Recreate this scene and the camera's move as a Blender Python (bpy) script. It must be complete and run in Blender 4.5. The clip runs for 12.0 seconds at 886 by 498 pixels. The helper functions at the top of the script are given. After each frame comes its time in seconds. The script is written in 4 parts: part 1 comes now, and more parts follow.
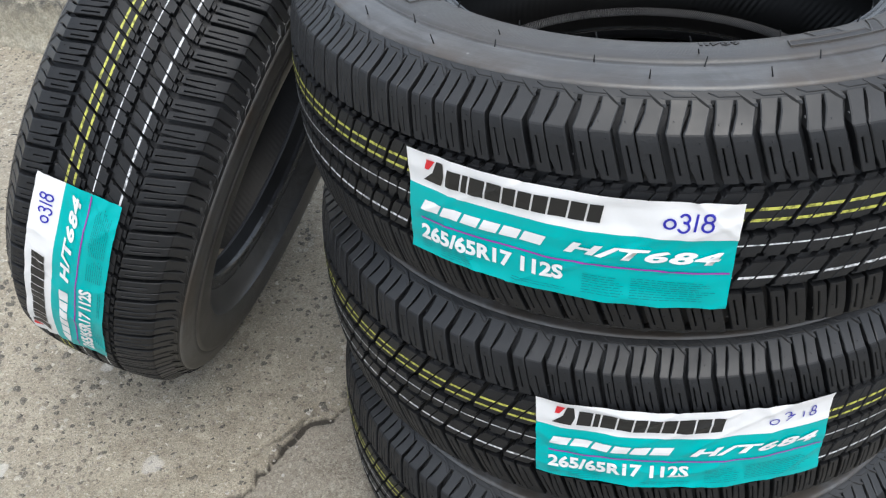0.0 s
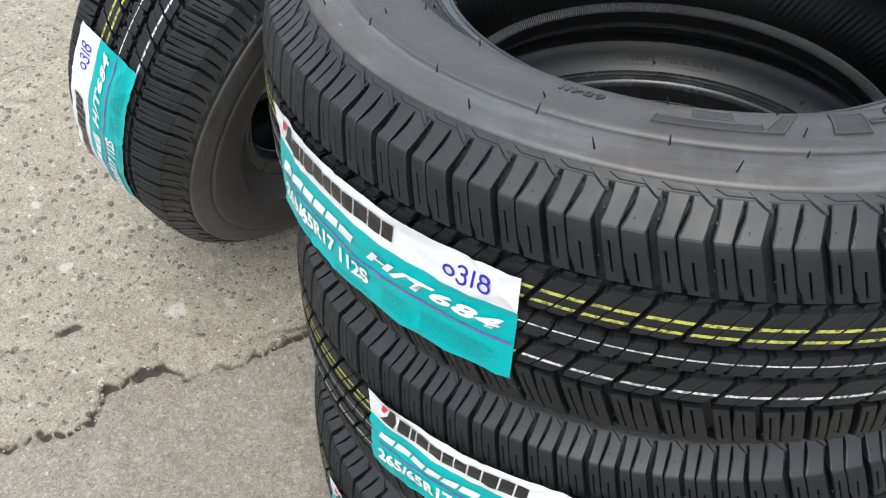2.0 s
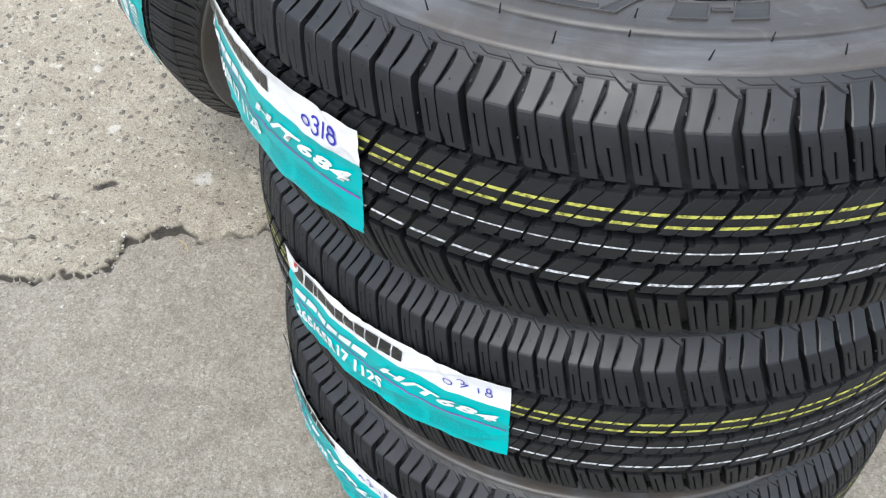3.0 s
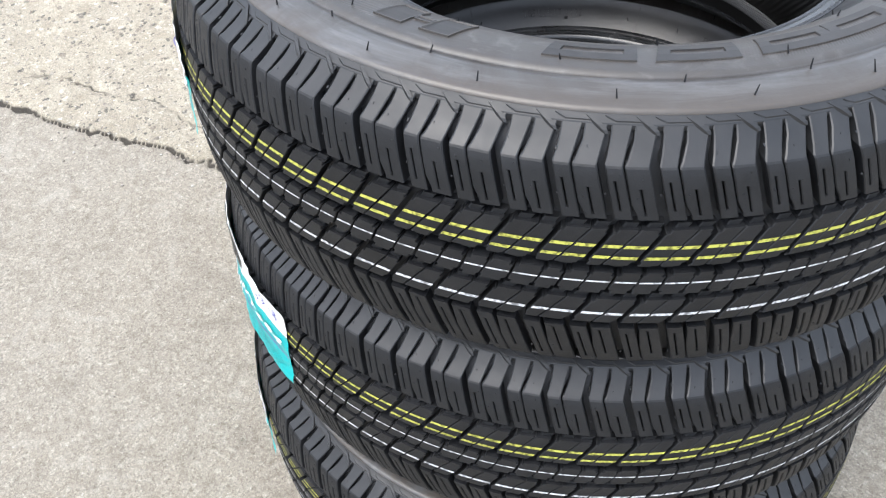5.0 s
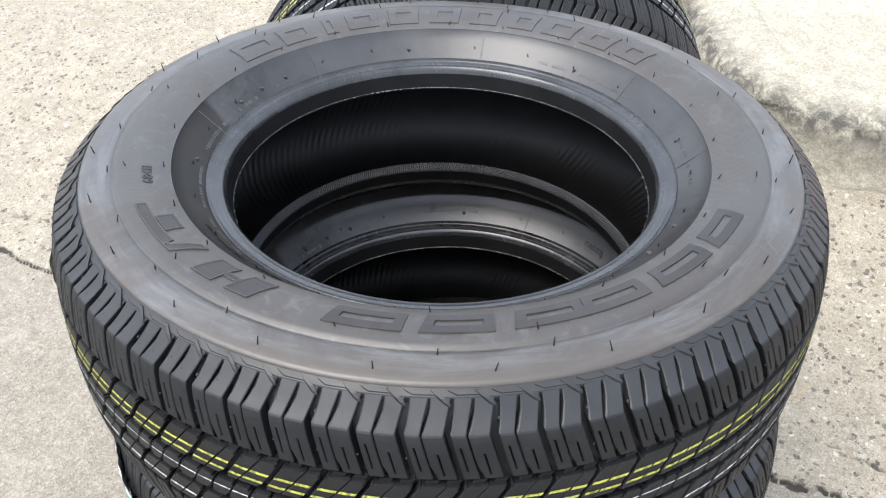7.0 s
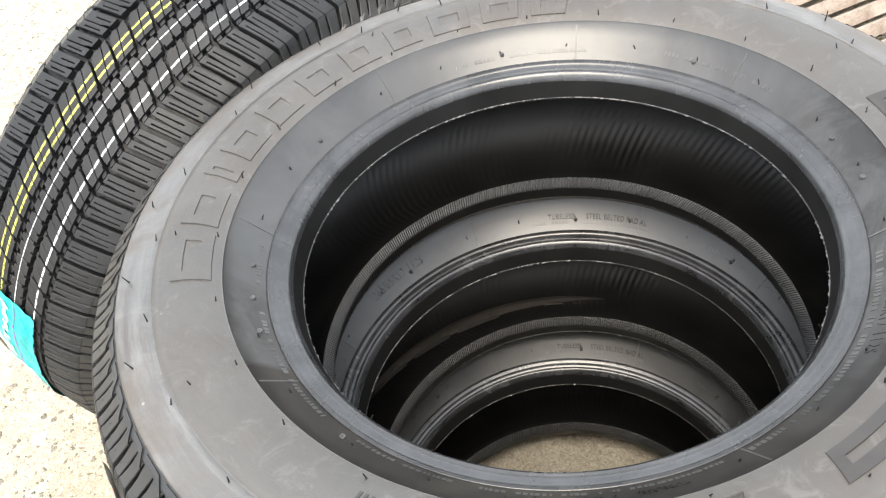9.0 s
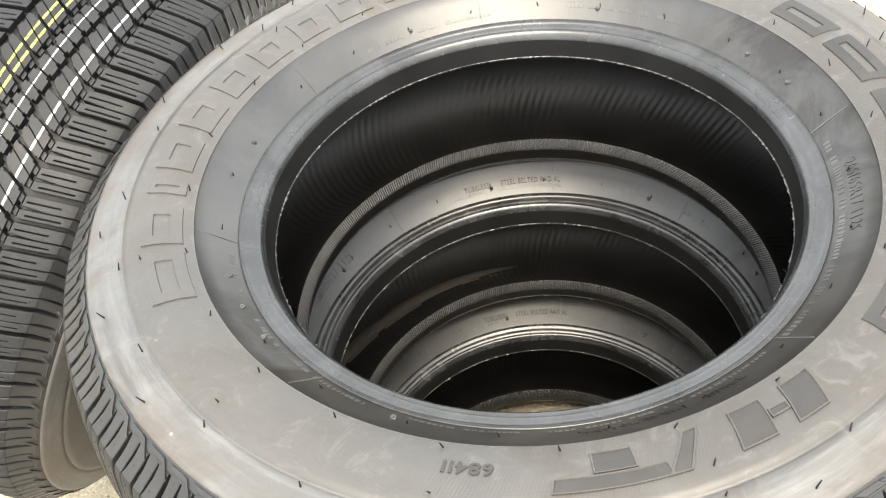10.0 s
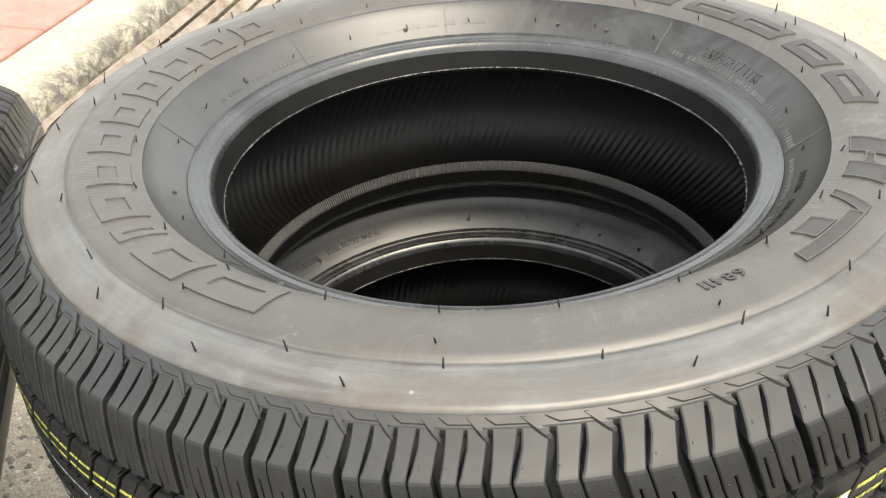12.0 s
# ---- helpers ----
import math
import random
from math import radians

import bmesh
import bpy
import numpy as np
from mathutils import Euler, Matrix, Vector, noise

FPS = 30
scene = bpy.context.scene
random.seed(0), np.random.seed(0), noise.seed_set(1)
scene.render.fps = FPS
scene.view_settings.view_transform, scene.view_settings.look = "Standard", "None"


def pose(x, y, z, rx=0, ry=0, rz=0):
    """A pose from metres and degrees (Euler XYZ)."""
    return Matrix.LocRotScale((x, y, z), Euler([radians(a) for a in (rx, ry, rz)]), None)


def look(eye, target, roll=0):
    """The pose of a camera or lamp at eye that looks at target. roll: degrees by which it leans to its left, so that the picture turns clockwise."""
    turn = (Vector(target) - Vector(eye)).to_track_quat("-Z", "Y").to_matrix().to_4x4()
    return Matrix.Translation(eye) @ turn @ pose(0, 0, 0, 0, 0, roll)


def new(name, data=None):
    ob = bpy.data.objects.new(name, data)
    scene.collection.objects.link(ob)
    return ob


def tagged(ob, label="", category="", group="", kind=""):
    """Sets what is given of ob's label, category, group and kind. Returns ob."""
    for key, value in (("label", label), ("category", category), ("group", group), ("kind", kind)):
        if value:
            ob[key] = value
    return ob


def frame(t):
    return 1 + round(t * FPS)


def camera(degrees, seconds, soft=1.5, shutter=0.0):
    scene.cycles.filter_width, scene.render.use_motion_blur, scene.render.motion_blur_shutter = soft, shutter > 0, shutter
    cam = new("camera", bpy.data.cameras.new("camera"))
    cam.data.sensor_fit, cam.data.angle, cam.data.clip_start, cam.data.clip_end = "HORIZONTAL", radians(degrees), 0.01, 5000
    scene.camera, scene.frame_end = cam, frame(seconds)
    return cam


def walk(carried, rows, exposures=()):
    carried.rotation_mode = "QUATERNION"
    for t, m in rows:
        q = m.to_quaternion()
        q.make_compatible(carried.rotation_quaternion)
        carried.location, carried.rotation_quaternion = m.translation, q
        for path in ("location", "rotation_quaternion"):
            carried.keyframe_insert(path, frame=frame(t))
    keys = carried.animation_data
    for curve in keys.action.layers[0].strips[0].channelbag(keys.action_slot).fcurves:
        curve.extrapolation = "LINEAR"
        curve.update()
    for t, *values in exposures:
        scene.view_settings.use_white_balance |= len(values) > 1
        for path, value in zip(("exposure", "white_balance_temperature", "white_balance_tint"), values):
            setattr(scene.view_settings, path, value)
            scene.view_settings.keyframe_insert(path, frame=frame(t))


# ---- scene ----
cam = camera(51.146, 12.0, soft=1.2)
walk(cam, [
    (0, pose(-0.3493, -0.8550, 1.0936, 50.150, 0.836, -6.590)),
    (0.5, pose(-0.3172, -0.8522, 1.0966, 49.429, 0.264, -5.574)),
    (1, pose(-0.1977, -0.7937, 1.1040, 48.171, -0.799, -0.352)),
    (1.5, pose(-0.1108, -0.7510, 1.1288, 46.805, -1.133, 8.841)),
    (2, pose(0.0070, -0.7388, 1.1197, 44.190, -0.859, 19.619)),
    (2.5, pose(0.1405, -0.7537, 1.1162, 41.858, -0.146, 26.892)),
    (3, pose(0.2143, -0.7121, 1.1103, 40.009, 0.561, 30.382)),
    (3.5, pose(0.2835, -0.6306, 1.0911, 38.401, 0.348, 36.644)),
    (3.7, pose(0.3176, -0.6039, 1.0955, 38.301, 0.449, 39.938)),
    (5.3, pose(0.6806, -0.4061, 1.1217, 44.877, 3.179, 65.242)),
    (5.5, pose(0.7125, -0.3721, 1.1181, 46.032, 3.513, 67.645)),
    (6, pose(0.7901, -0.2772, 1.1650, 51.461, 1.131, 72.224)),
    (6.5, pose(0.8284, -0.2396, 1.2043, 50.882, 2.227, 73.135)),
    (7, pose(0.6903, -0.2729, 1.2503, 49.623, 2.071, 64.470)),
    (7.5, pose(0.5368, -0.3339, 1.2873, 46.468, 0.844, 55.451)),
    (7.7, pose(0.4870, -0.3394, 1.2907, 45.278, 1.981, 52.378)),
    (9.3, pose(0.0379, -0.4654, 1.2671, 39.729, 6.607, 10.686)),
    (9.5, pose(0.0096, -0.4784, 1.2641, 39.940, 6.117, 7.457)),
    (10, pose(-0.0338, -0.4857, 1.2541, 40.024, 5.099, 1.142)),
    (10.5, pose(-0.1308, -0.4674, 1.2078, 40.873, 3.812, -6.853)),
    (11, pose(-0.2426, -0.4519, 1.1767, 43.781, 1.636, -17.777)),
    (11.5, pose(-0.3643, -0.4593, 1.1286, 50.818, -1.755, -29.165)),
    (12, pose(-0.4444, -0.4825, 1.0751, 54.278, -0.784, -35.255)),
], exposures=[(0.0, 0.68, 6020, 7), (1.5, 0.80, 6180, 7), (2.5, 0.86, 5930, 7), (3.5, 0.98, 5900, 8), (5.5, 1.38, 5980, 9), (6.5, 1.36, 6050, 9), (7.5, 1.39, 6100, 9), (9.5, 2.24, 6950, 6), (10.5, 2.33, 7150, 5), (11.0, 2.28, 7150, 5), (11.5, 1.88, 7200, 5), (12.0, 1.80, 7250, 5)])

# ---- daylight: bright overcast sky, a wide weak sun ----
world = bpy.data.worlds.new("sky")
scene.world = world
world.use_nodes = True
wt = world.node_tree
wt.nodes.clear()
sky = wt.nodes.new("ShaderNodeTexSky")
sky.sky_type = "NISHITA"
sky.sun_disc = False
sky.sun_elevation = radians(68)
sky.sun_rotation = radians(172)
sky.dust_density = 6.0
sky.air_density = 1.0
sky.ozone_density = 1.0
bg = wt.nodes.new("ShaderNodeBackground")
bg.inputs["Strength"].default_value = 0.14
wo = wt.nodes.new("ShaderNodeOutputWorld")
cloud = wt.nodes.new("ShaderNodeMix")
cloud.data_type = "RGBA"
cloud.inputs[0].default_value = 0.5
cloud.inputs[7].default_value = (7.0, 7.2, 7.5, 1)
wt.links.new(sky.outputs[0], cloud.inputs[6])
wt.links.new(cloud.outputs[2], bg.inputs[0])
wt.links.new(bg.outputs[0], wo.inputs[0])
sun = new("sun", bpy.data.lights.new("sun", "SUN"))
sun.data.energy = 0.8
sun.data.angle = radians(40)
sun.data.color = (1.0, 0.95, 0.86)
sun.matrix_world = look((0.35, -2.6, 6.6), (0, 0, 0))

# ---- materials ----


class Mat:
    """A small node graph builder round one Principled shader."""

    def __init__(self, name, color=(0.5, 0.5, 0.5), rough=0.5, metal=0.0):
        self.m = bpy.data.materials.new(name)
        self.m.use_nodes = True
        self.t = self.m.node_tree
        self.b = self.t.nodes["Principled BSDF"]
        self.set("Base Color", (*color, 1))
        self.set("Roughness", rough)
        self.set("Metallic", metal)
        self.co = self.t.nodes.new("ShaderNodeTexCoord")

    def set(self, key, value):
        if hasattr(value, "is_linked"):
            self.t.links.new(value, self.b.inputs[key])
        else:
            self.b.inputs[key].default_value = value
        return self

    def node(self, kind, ins=None, **props):
        n = self.t.nodes.new(kind)
        for k, v in props.items():
            setattr(n, k, v)
        for k, v in (ins or {}).items():
            if hasattr(v, "is_linked"):
                self.t.links.new(v, n.inputs[k])
            else:
                n.inputs[k].default_value = v
        return n

    def noise(self, scale, detail=4.0, rough=0.6, coord=None, dist=0.0):
        return self.node("ShaderNodeTexNoise", {"Vector": coord or self.co.outputs["Object"], "Scale": scale, "Detail": detail, "Roughness": rough, "Distortion": dist}).outputs[0]

    def voro(self, scale, feature="F1", out="Distance", coord=None, rand=1.0):
        return self.node("ShaderNodeTexVoronoi", {"Vector": coord or self.co.outputs["Object"], "Scale": scale, "Randomness": rand}, feature=feature).outputs[out]

    def math(self, op, a, b=0.0, c=0.0):
        return self.node("ShaderNodeMath", {0: a, 1: b, 2: c}, operation=op).outputs[0]

    def ramp(self, fac, *stops):
        n = self.node("ShaderNodeValToRGB", {"Fac": fac})
        el = n.color_ramp.elements
        while len(el) < len(stops):
            el.new(0.5)
        for e_, (p, c) in zip(el, stops):
            e_.position = p
            e_.color = (*c, 1) if isinstance(c, tuple) else (c, c, c, 1)
        return n.outputs[0]

    def mix(self, fac, a, b, blend="MIX"):
        n = self.t.nodes.new("ShaderNodeMix")
        n.data_type = "RGBA"
        n.blend_type = blend
        for k, v in ((0, fac), (6, a), (7, b)):
            if hasattr(v, "is_linked"):
                self.t.links.new(v, n.inputs[k])
            else:
                n.inputs[k].default_value = (*v, 1) if isinstance(v, tuple) and len(v) == 3 else v
        return n.outputs[2]

    def bump(self, height, strength=0.5, dist=0.002, after=None):
        ins = {"Height": height, "Strength": strength, "Distance": dist}
        if after is not None:
            ins["Normal"] = after
        return self.node("ShaderNodeBump", ins).outputs[0]

    def polar(self):
        """Radius and angle round the object's own z axis."""
        s = self.node("ShaderNodeSeparateXYZ", {0: self.co.outputs["Object"]})
        x, y = s.outputs[0], s.outputs[1]
        r = self.math("SQRT", self.math("ADD", self.math("MULTIPLY", x, x), self.math("MULTIPLY", y, y)))
        return r, self.math("ARCTAN2", y, x), s.outputs[2]


def rubber_tread():
    k = Mat("tread_rubber", (0.02, 0.02, 0.021), 0.5)
    k.set("Specular IOR Level", 0.38)
    n = k.noise(35, 5)
    k.set("Base Color", k.ramp(n, (0.3, (0.0060, 0.0064, 0.0074)), (0.75, (0.0135, 0.0142, 0.0160))))
    k.set("Roughness", k.ramp(k.noise(14, 4), (0.3, 0.46), (0.7, 0.64)))
    k.set("Normal", k.bump(k.math("ADD", k.noise(700, 3), k.noise(140, 4)), 0.4, 0.0006))
    return k.m


def rubber_side():
    k = Mat("sidewall_rubber")
    r, a, z = k.polar()
    turned = k.node("ShaderNodeCombineXYZ", {0: k.math("MULTIPLY", r, 55.0), 1: k.math("MULTIPLY", k.math("SINE", a), 2.2), 2: k.math("MULTIPLY", k.math("COSINE", a), 2.2)}).outputs[0]
    streak = k.noise(1.6, 5, 0.7, coord=turned, dist=0.4)
    smudge = k.noise(9, 6, 0.68, dist=0.8)
    fine = k.noise(160, 4)
    flat = k.mix(k.ramp(smudge, (0.35, 0.0), (0.68, 1.0)), (0.052, 0.052, 0.052), (0.080, 0.079, 0.078))
    dull = k.mix(k.ramp(smudge, (0.35, 0.0), (0.68, 1.0)), (0.034, 0.032, 0.030), (0.054, 0.050, 0.046))
    zone = k.math("MULTIPLY", k.math("GREATER_THAN", r, 0.2668), k.math("LESS_THAN", r, 0.3192))
    c = k.mix(zone, flat, dull)
    c = k.mix(k.ramp(fine, (0.45, 0.0), (0.8, 0.35)), c, (0.045, 0.043, 0.041))
    blot = k.noise(5.5, 6, 0.72, dist=1.2)
    c = k.mix(k.ramp(blot, (0.46, 0.0), (0.62, 0.78)), c, (0.034, 0.027, 0.021))
    c = k.mix(k.ramp(k.noise(34, 7, 0.75, dist=1.4), (0.54, 0.0), (0.68, 0.5)), c, (0.105, 0.100, 0.094))
    band = k.math("GREATER_THAN", r, 0.3204)
    c = k.mix(k.math("MULTIPLY", k.math("MULTIPLY", band, k.ramp(k.noise(3.1, 3), (0.40, 0.40), (0.58, 1.0))), k.ramp(streak, (0.44, 0.0), (0.70, 0.65))), c, (0.175, 0.176, 0.178))
    stain = k.math("MULTIPLY", k.ramp(r, (0.322, 0.1), (0.346, 1.0)), k.ramp(k.noise(4.5, 6, 0.7, dist=0.8), (0.44, 0.0), (0.58, 0.85)))
    c = k.mix(stain, c, (0.050, 0.038, 0.027))
    chalk = k.math("MULTIPLY", k.ramp(k.voro(70), (0.05, 1.0), (0.11, 0.0)), k.ramp(k.noise(13, 3), (0.60, 0.0), (0.66, 0.6)))
    c = k.mix(chalk, c, (0.26, 0.25, 0.235))
    k.set("Base Color", c)
    k.set("Roughness", k.math("ADD", k.ramp(smudge, (0.3, 0.36), (0.7, 0.47)), k.math("MULTIPLY", zone, 0.05)))
    k.set("Specular IOR Level", 0.82)
    # fine moulded hatching, only in the lettering zone
    part_ = k.math("GREATER_THAN", k.math("SINE", k.math("MULTIPLY", a, 2.0)), -0.75)
    hatch = k.math("SINE", k.math("ADD", k.math("MULTIPLY", a, 780.0), k.math("MULTIPLY", r, 900.0)))
    h = k.math("MULTIPLY", k.math("MULTIPLY", hatch, k.math("MULTIPLY", zone, k.math("LESS_THAN", r, 0.309))), part_)
    b1 = k.bump(h, 0.13, 0.0006)
    k.set("Normal", k.bump(k.math("ADD", k.noise(60, 4), k.math("MULTIPLY", streak, 0.9)), 0.28, 0.0014, b1))
    return k.m


def rubber_smooth(name, lo, hi, r0, r1, gloss=0.5):
    k = Mat(name)
    k.set("Specular IOR Level", gloss)
    n = k.noise(16, 5, 0.65, dist=0.8)
    k.set("Base Color", k.ramp(n, (0.3, lo), (0.75, hi)))
    k.set("Roughness", k.ramp(k.noise(25, 4), (0.3, r0), (0.7, r1)))
    k.set("Normal", k.bump(k.noise(120, 4), 0.15, 0.0008))
    return k.m


def rubber_ring():
    """The inner ring: dull like the flank, with one long darker, rougher arc fixed by angle."""
    k = Mat("inner_ring_rubber")
    r, a, z = k.polar()
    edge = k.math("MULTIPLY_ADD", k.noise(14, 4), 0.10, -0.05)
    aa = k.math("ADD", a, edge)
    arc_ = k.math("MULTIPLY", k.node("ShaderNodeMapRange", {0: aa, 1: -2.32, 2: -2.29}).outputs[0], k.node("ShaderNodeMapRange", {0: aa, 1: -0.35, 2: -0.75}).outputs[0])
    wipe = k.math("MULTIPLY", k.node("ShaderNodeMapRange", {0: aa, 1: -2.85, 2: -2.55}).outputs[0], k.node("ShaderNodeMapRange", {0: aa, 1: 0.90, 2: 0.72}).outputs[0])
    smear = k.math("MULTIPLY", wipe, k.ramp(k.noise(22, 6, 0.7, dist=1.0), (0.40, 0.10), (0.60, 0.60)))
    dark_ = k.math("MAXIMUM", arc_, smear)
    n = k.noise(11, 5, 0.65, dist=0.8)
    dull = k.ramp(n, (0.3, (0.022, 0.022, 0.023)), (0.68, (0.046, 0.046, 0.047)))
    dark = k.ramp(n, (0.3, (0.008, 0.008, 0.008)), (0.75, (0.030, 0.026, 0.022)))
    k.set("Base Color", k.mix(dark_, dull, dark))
    k.set("Roughness", k.math("ADD", k.math("MULTIPLY_ADD", dark_, 0.14, 0.20), k.math("MULTIPLY", n, 0.26)))
    k.set("Specular IOR Level", k.math("MULTIPLY_ADD", dark_, -0.32, 0.60))
    k.set("Normal", k.bump(k.noise(90, 4), 0.2, 0.0008))
    return k.m


def rubber_toe():
    """The bead's toe, wrapped in ribbed fabric-marked rubber."""
    k = Mat("toe_rubber", (0.05, 0.05, 0.05), 0.5)
    r, a, z = k.polar()
    ribs = k.math("SINE", k.math("ADD", k.math("MULTIPLY", a, 520.0), k.math("MULTIPLY", r, 900.0)))
    k.set("Base Color", k.ramp(k.noise(30, 4), (0.3, (0.013, 0.013, 0.014)), (0.7, (0.026, 0.026, 0.027))))
    k.set("Normal", k.bump(ribs, 0.6, 0.0009))
    return k.m


def rubber_liner():
    k = Mat("liner_rubber", (0.018, 0.018, 0.018), 0.46)
    k.set("Specular IOR Level", 0.32)
    r, a, z = k.polar()
    ribs = k.math("SINE", k.math("ADD", k.math("MULTIPLY", a, 240.0), k.math("MULTIPLY", z, 330.0)))
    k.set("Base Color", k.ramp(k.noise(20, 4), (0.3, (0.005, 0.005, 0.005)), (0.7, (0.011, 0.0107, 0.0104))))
    k.set("Normal", k.bump(k.math("MULTIPLY", ribs, k.math("MULTIPLY", k.ramp(k.math("ABSOLUTE", z), (0.03, 0.6), (0.06, 0.0), (0.075, 1.0)), k.ramp(k.noise(6, 3), (0.4, 0.1), (0.62, 1.0)))), 0.34, 0.0010))
    return k.m


def printed(name, color, rough=0.35):
    k = Mat(name, color, rough)
    n = k.noise(40, 4)
    k.set("Base Color", k.mix(k.ramp(n, (0.35, 0.0), (0.8, 0.25)), color, tuple(c * 0.8 for c in color)))
    k.set("Normal", k.bump(k.noise(70, 4), 0.12, 0.002))
    return k.m


def stripe_paint(name, color):
    k = Mat(name, color, 0.6)
    n = k.noise(260, 3)
    k.set("Base Color", k.mix(k.ramp(n, (0.46, 0.0), (0.64, 0.9)), color, tuple(c * 0.18 for c in color)))
    return k.m


def concrete_ground():
    k = Mat("road_concrete")
    agg = k.node("ShaderNodeAttribute", attribute_name="aggregate").outputs["Fac"]
    big, mid, fine = k.noise(2.2, 5, 0.6), k.noise(20, 8, 0.72), k.noise(260, 5, 0.75)
    # worn slab with exposed stones
    jit = k.node("ShaderNodeVectorMath", {0: k.node("ShaderNodeTexNoise", {"Vector": k.co.outputs["Object"], "Scale": 70.0, "Detail": 4.0}).outputs[1]}, operation="SCALE")
    jit.inputs["Scale"].default_value = 0.017
    pos = k.node("ShaderNodeVectorMath", {0: k.co.outputs["Object"], 1: jit.outputs[0]}, operation="ADD").outputs[0]
    d1 = k.voro(84, coord=pos)
    cell = k.voro(84, out="Color", coord=pos)
    pick = k.node("ShaderNodeSeparateColor", {0: cell})
    chosen = k.math("GREATER_THAN", pick.outputs[0], 0.22)
    size = k.math("MULTIPLY_ADD", pick.outputs[2], 0.42, 0.12)
    stone = k.math("MULTIPLY", k.math("LESS_THAN", d1, size), chosen)
    tint = k.ramp(pick.outputs[1], (0.0, (0.050, 0.049, 0.048)), (0.40, (0.105, 0.097, 0.086)), (0.60, (0.21, 0.18, 0.145)), (0.8, (0.36, 0.335, 0.29)), (1.0, (0.64, 0.61, 0.54)))
    paste = k.ramp(mid, (0.25, (0.27, 0.238, 0.18)), (0.55, (0.41, 0.37, 0.29)), (0.8, (0.50, 0.46, 0.375)))
    paste = k.mix(k.ramp(big, (0.35, 0.0), (0.7, 0.5)), paste, (0.30, 0.272, 0.23))
    paste = k.mix(k.ramp(fine, (0.48, 0.0), (0.66, 0.85)), paste, (0.15, 0.13, 0.105))
    paste = k.mix(k.ramp(k.noise(15, 8, 0.78, dist=0.9), (0.48, 0.0), (0.63, 0.55)), paste, (0.20, 0.170, 0.122))
    paste = k.mix(k.ramp(k.noise(24, 8, 0.8, dist=0.6), (0.53, 0.0), (0.66, 0.6)), paste, (0.60, 0.555, 0.46))
    worn = k.mix(stone, paste, tint)
    d2 = k.voro(215, coord=pos)
    pk2 = k.node("ShaderNodeSeparateColor", {0: k.voro(215, out="Color", coord=pos)})
    s2 = k.math("MULTIPLY", k.math("LESS_THAN", d2, 0.36), k.math("GREATER_THAN", pk2.outputs[0], 0.5))
    worn = k.mix(k.math("MULTIPLY", s2, 0.8), worn, k.ramp(pk2.outputs[1], (0.0, (0.11, 0.095, 0.085)), (0.6, (0.24, 0.21, 0.18)), (1.0, (0.55, 0.52, 0.47))))
    # smooth grey slab
    grey = k.ramp(mid, (0.25, (0.215, 0.193, 0.16)), (0.6, (0.33, 0.302, 0.255)), (0.85, (0.41, 0.38, 0.325)))
    grey = k.mix(k.ramp(big, (0.3, 0.0), (0.75, 0.45)), grey, (0.22, 0.21, 0.2))
    grey = k.mix(k.ramp(fine, (0.44, 0.0), (0.62, 0.85)), grey, (0.115, 0.108, 0.098))
    grey = k.mix(k.ramp(k.noise(420, 3, 0.7), (0.56, 0.0), (0.72, 0.5)), grey, (0.50, 0.47, 0.42))
    grey = k.mix(0.42, grey, k.ramp(pk2.outputs[1], (0.0, (0.145, 0.128, 0.105)), (0.3, (0.29, 0.265, 0.225)), (0.8, (0.36, 0.335, 0.29)), (1.0, (0.58, 0.545, 0.48))))
    grey = k.mix(k.math("MULTIPLY", k.math("LESS_THAN", d2, 0.26), k.math("GREATER_THAN", pk2.outputs[0], 0.80)), grey, k.ramp(pk2.outputs[1], (0.4, (0.12, 0.11, 0.10)), (0.6, (0.46, 0.44, 0.41))))
    grey = k.mix(k.ramp(k.noise(7, 5, 0.7, dist=0.6), (0.58, 0.0), (0.74, 0.6)), grey, (0.12, 0.105, 0.09))
    grey = k.mix(k.ramp(k.noise(26, 7, 0.78, dist=0.7), (0.50, 0.0), (0.64, 0.6)), grey, (0.150, 0.134, 0.110))
    grey = k.mix(k.ramp(k.noise(11, 6, 0.75, dist=1.0), (0.54, 0.0), (0.68, 0.5)), grey, (0.40, 0.38, 0.345))
    salt = k.node("ShaderNodeSeparateColor", {0: k.voro(520, out="Color")})
    speck = k.ramp(salt.outputs[0], (0.0, (0.10, 0.092, 0.078)), (0.35, (0.30, 0.275, 0.225)), (0.75, (0.38, 0.35, 0.29)), (1.0, (0.70, 0.66, 0.57)))
    worn = k.mix(1.0, k.mix(0.26, worn, speck), (1.08, 1.06, 1.01), blend="MULTIPLY")
    grey = k.mix(1.0, k.mix(0.22, grey, speck), (1.01, 0.98, 0.92), blend="MULTIPLY")
    soil = k.node("ShaderNodeAttribute", attribute_name="dirt").outputs["Fac"]
    spot = k.node("ShaderNodeAttribute", attribute_name="spot").outputs["Fac"]
    body = k.mix(k.ramp(k.math("ADD", spot, k.math("MULTIPLY_ADD", fine, 0.8, -0.4)), (0.45, 0.0), (0.85, 0.6)), k.mix(agg, grey, worn), (0.64, 0.62, 0.57))
    k.set("Base Color", k.mix(k.ramp(soil, (0.3, 0.0), (0.75, 0.92)), body, (0.035, 0.03, 0.024)))
    k.set("Roughness", 0.9)
    rel = k.math("ADD", k.math("MULTIPLY", stone, k.math("SUBTRACT", 0.45, d1)), k.math("MULTIPLY", mid, 0.8))
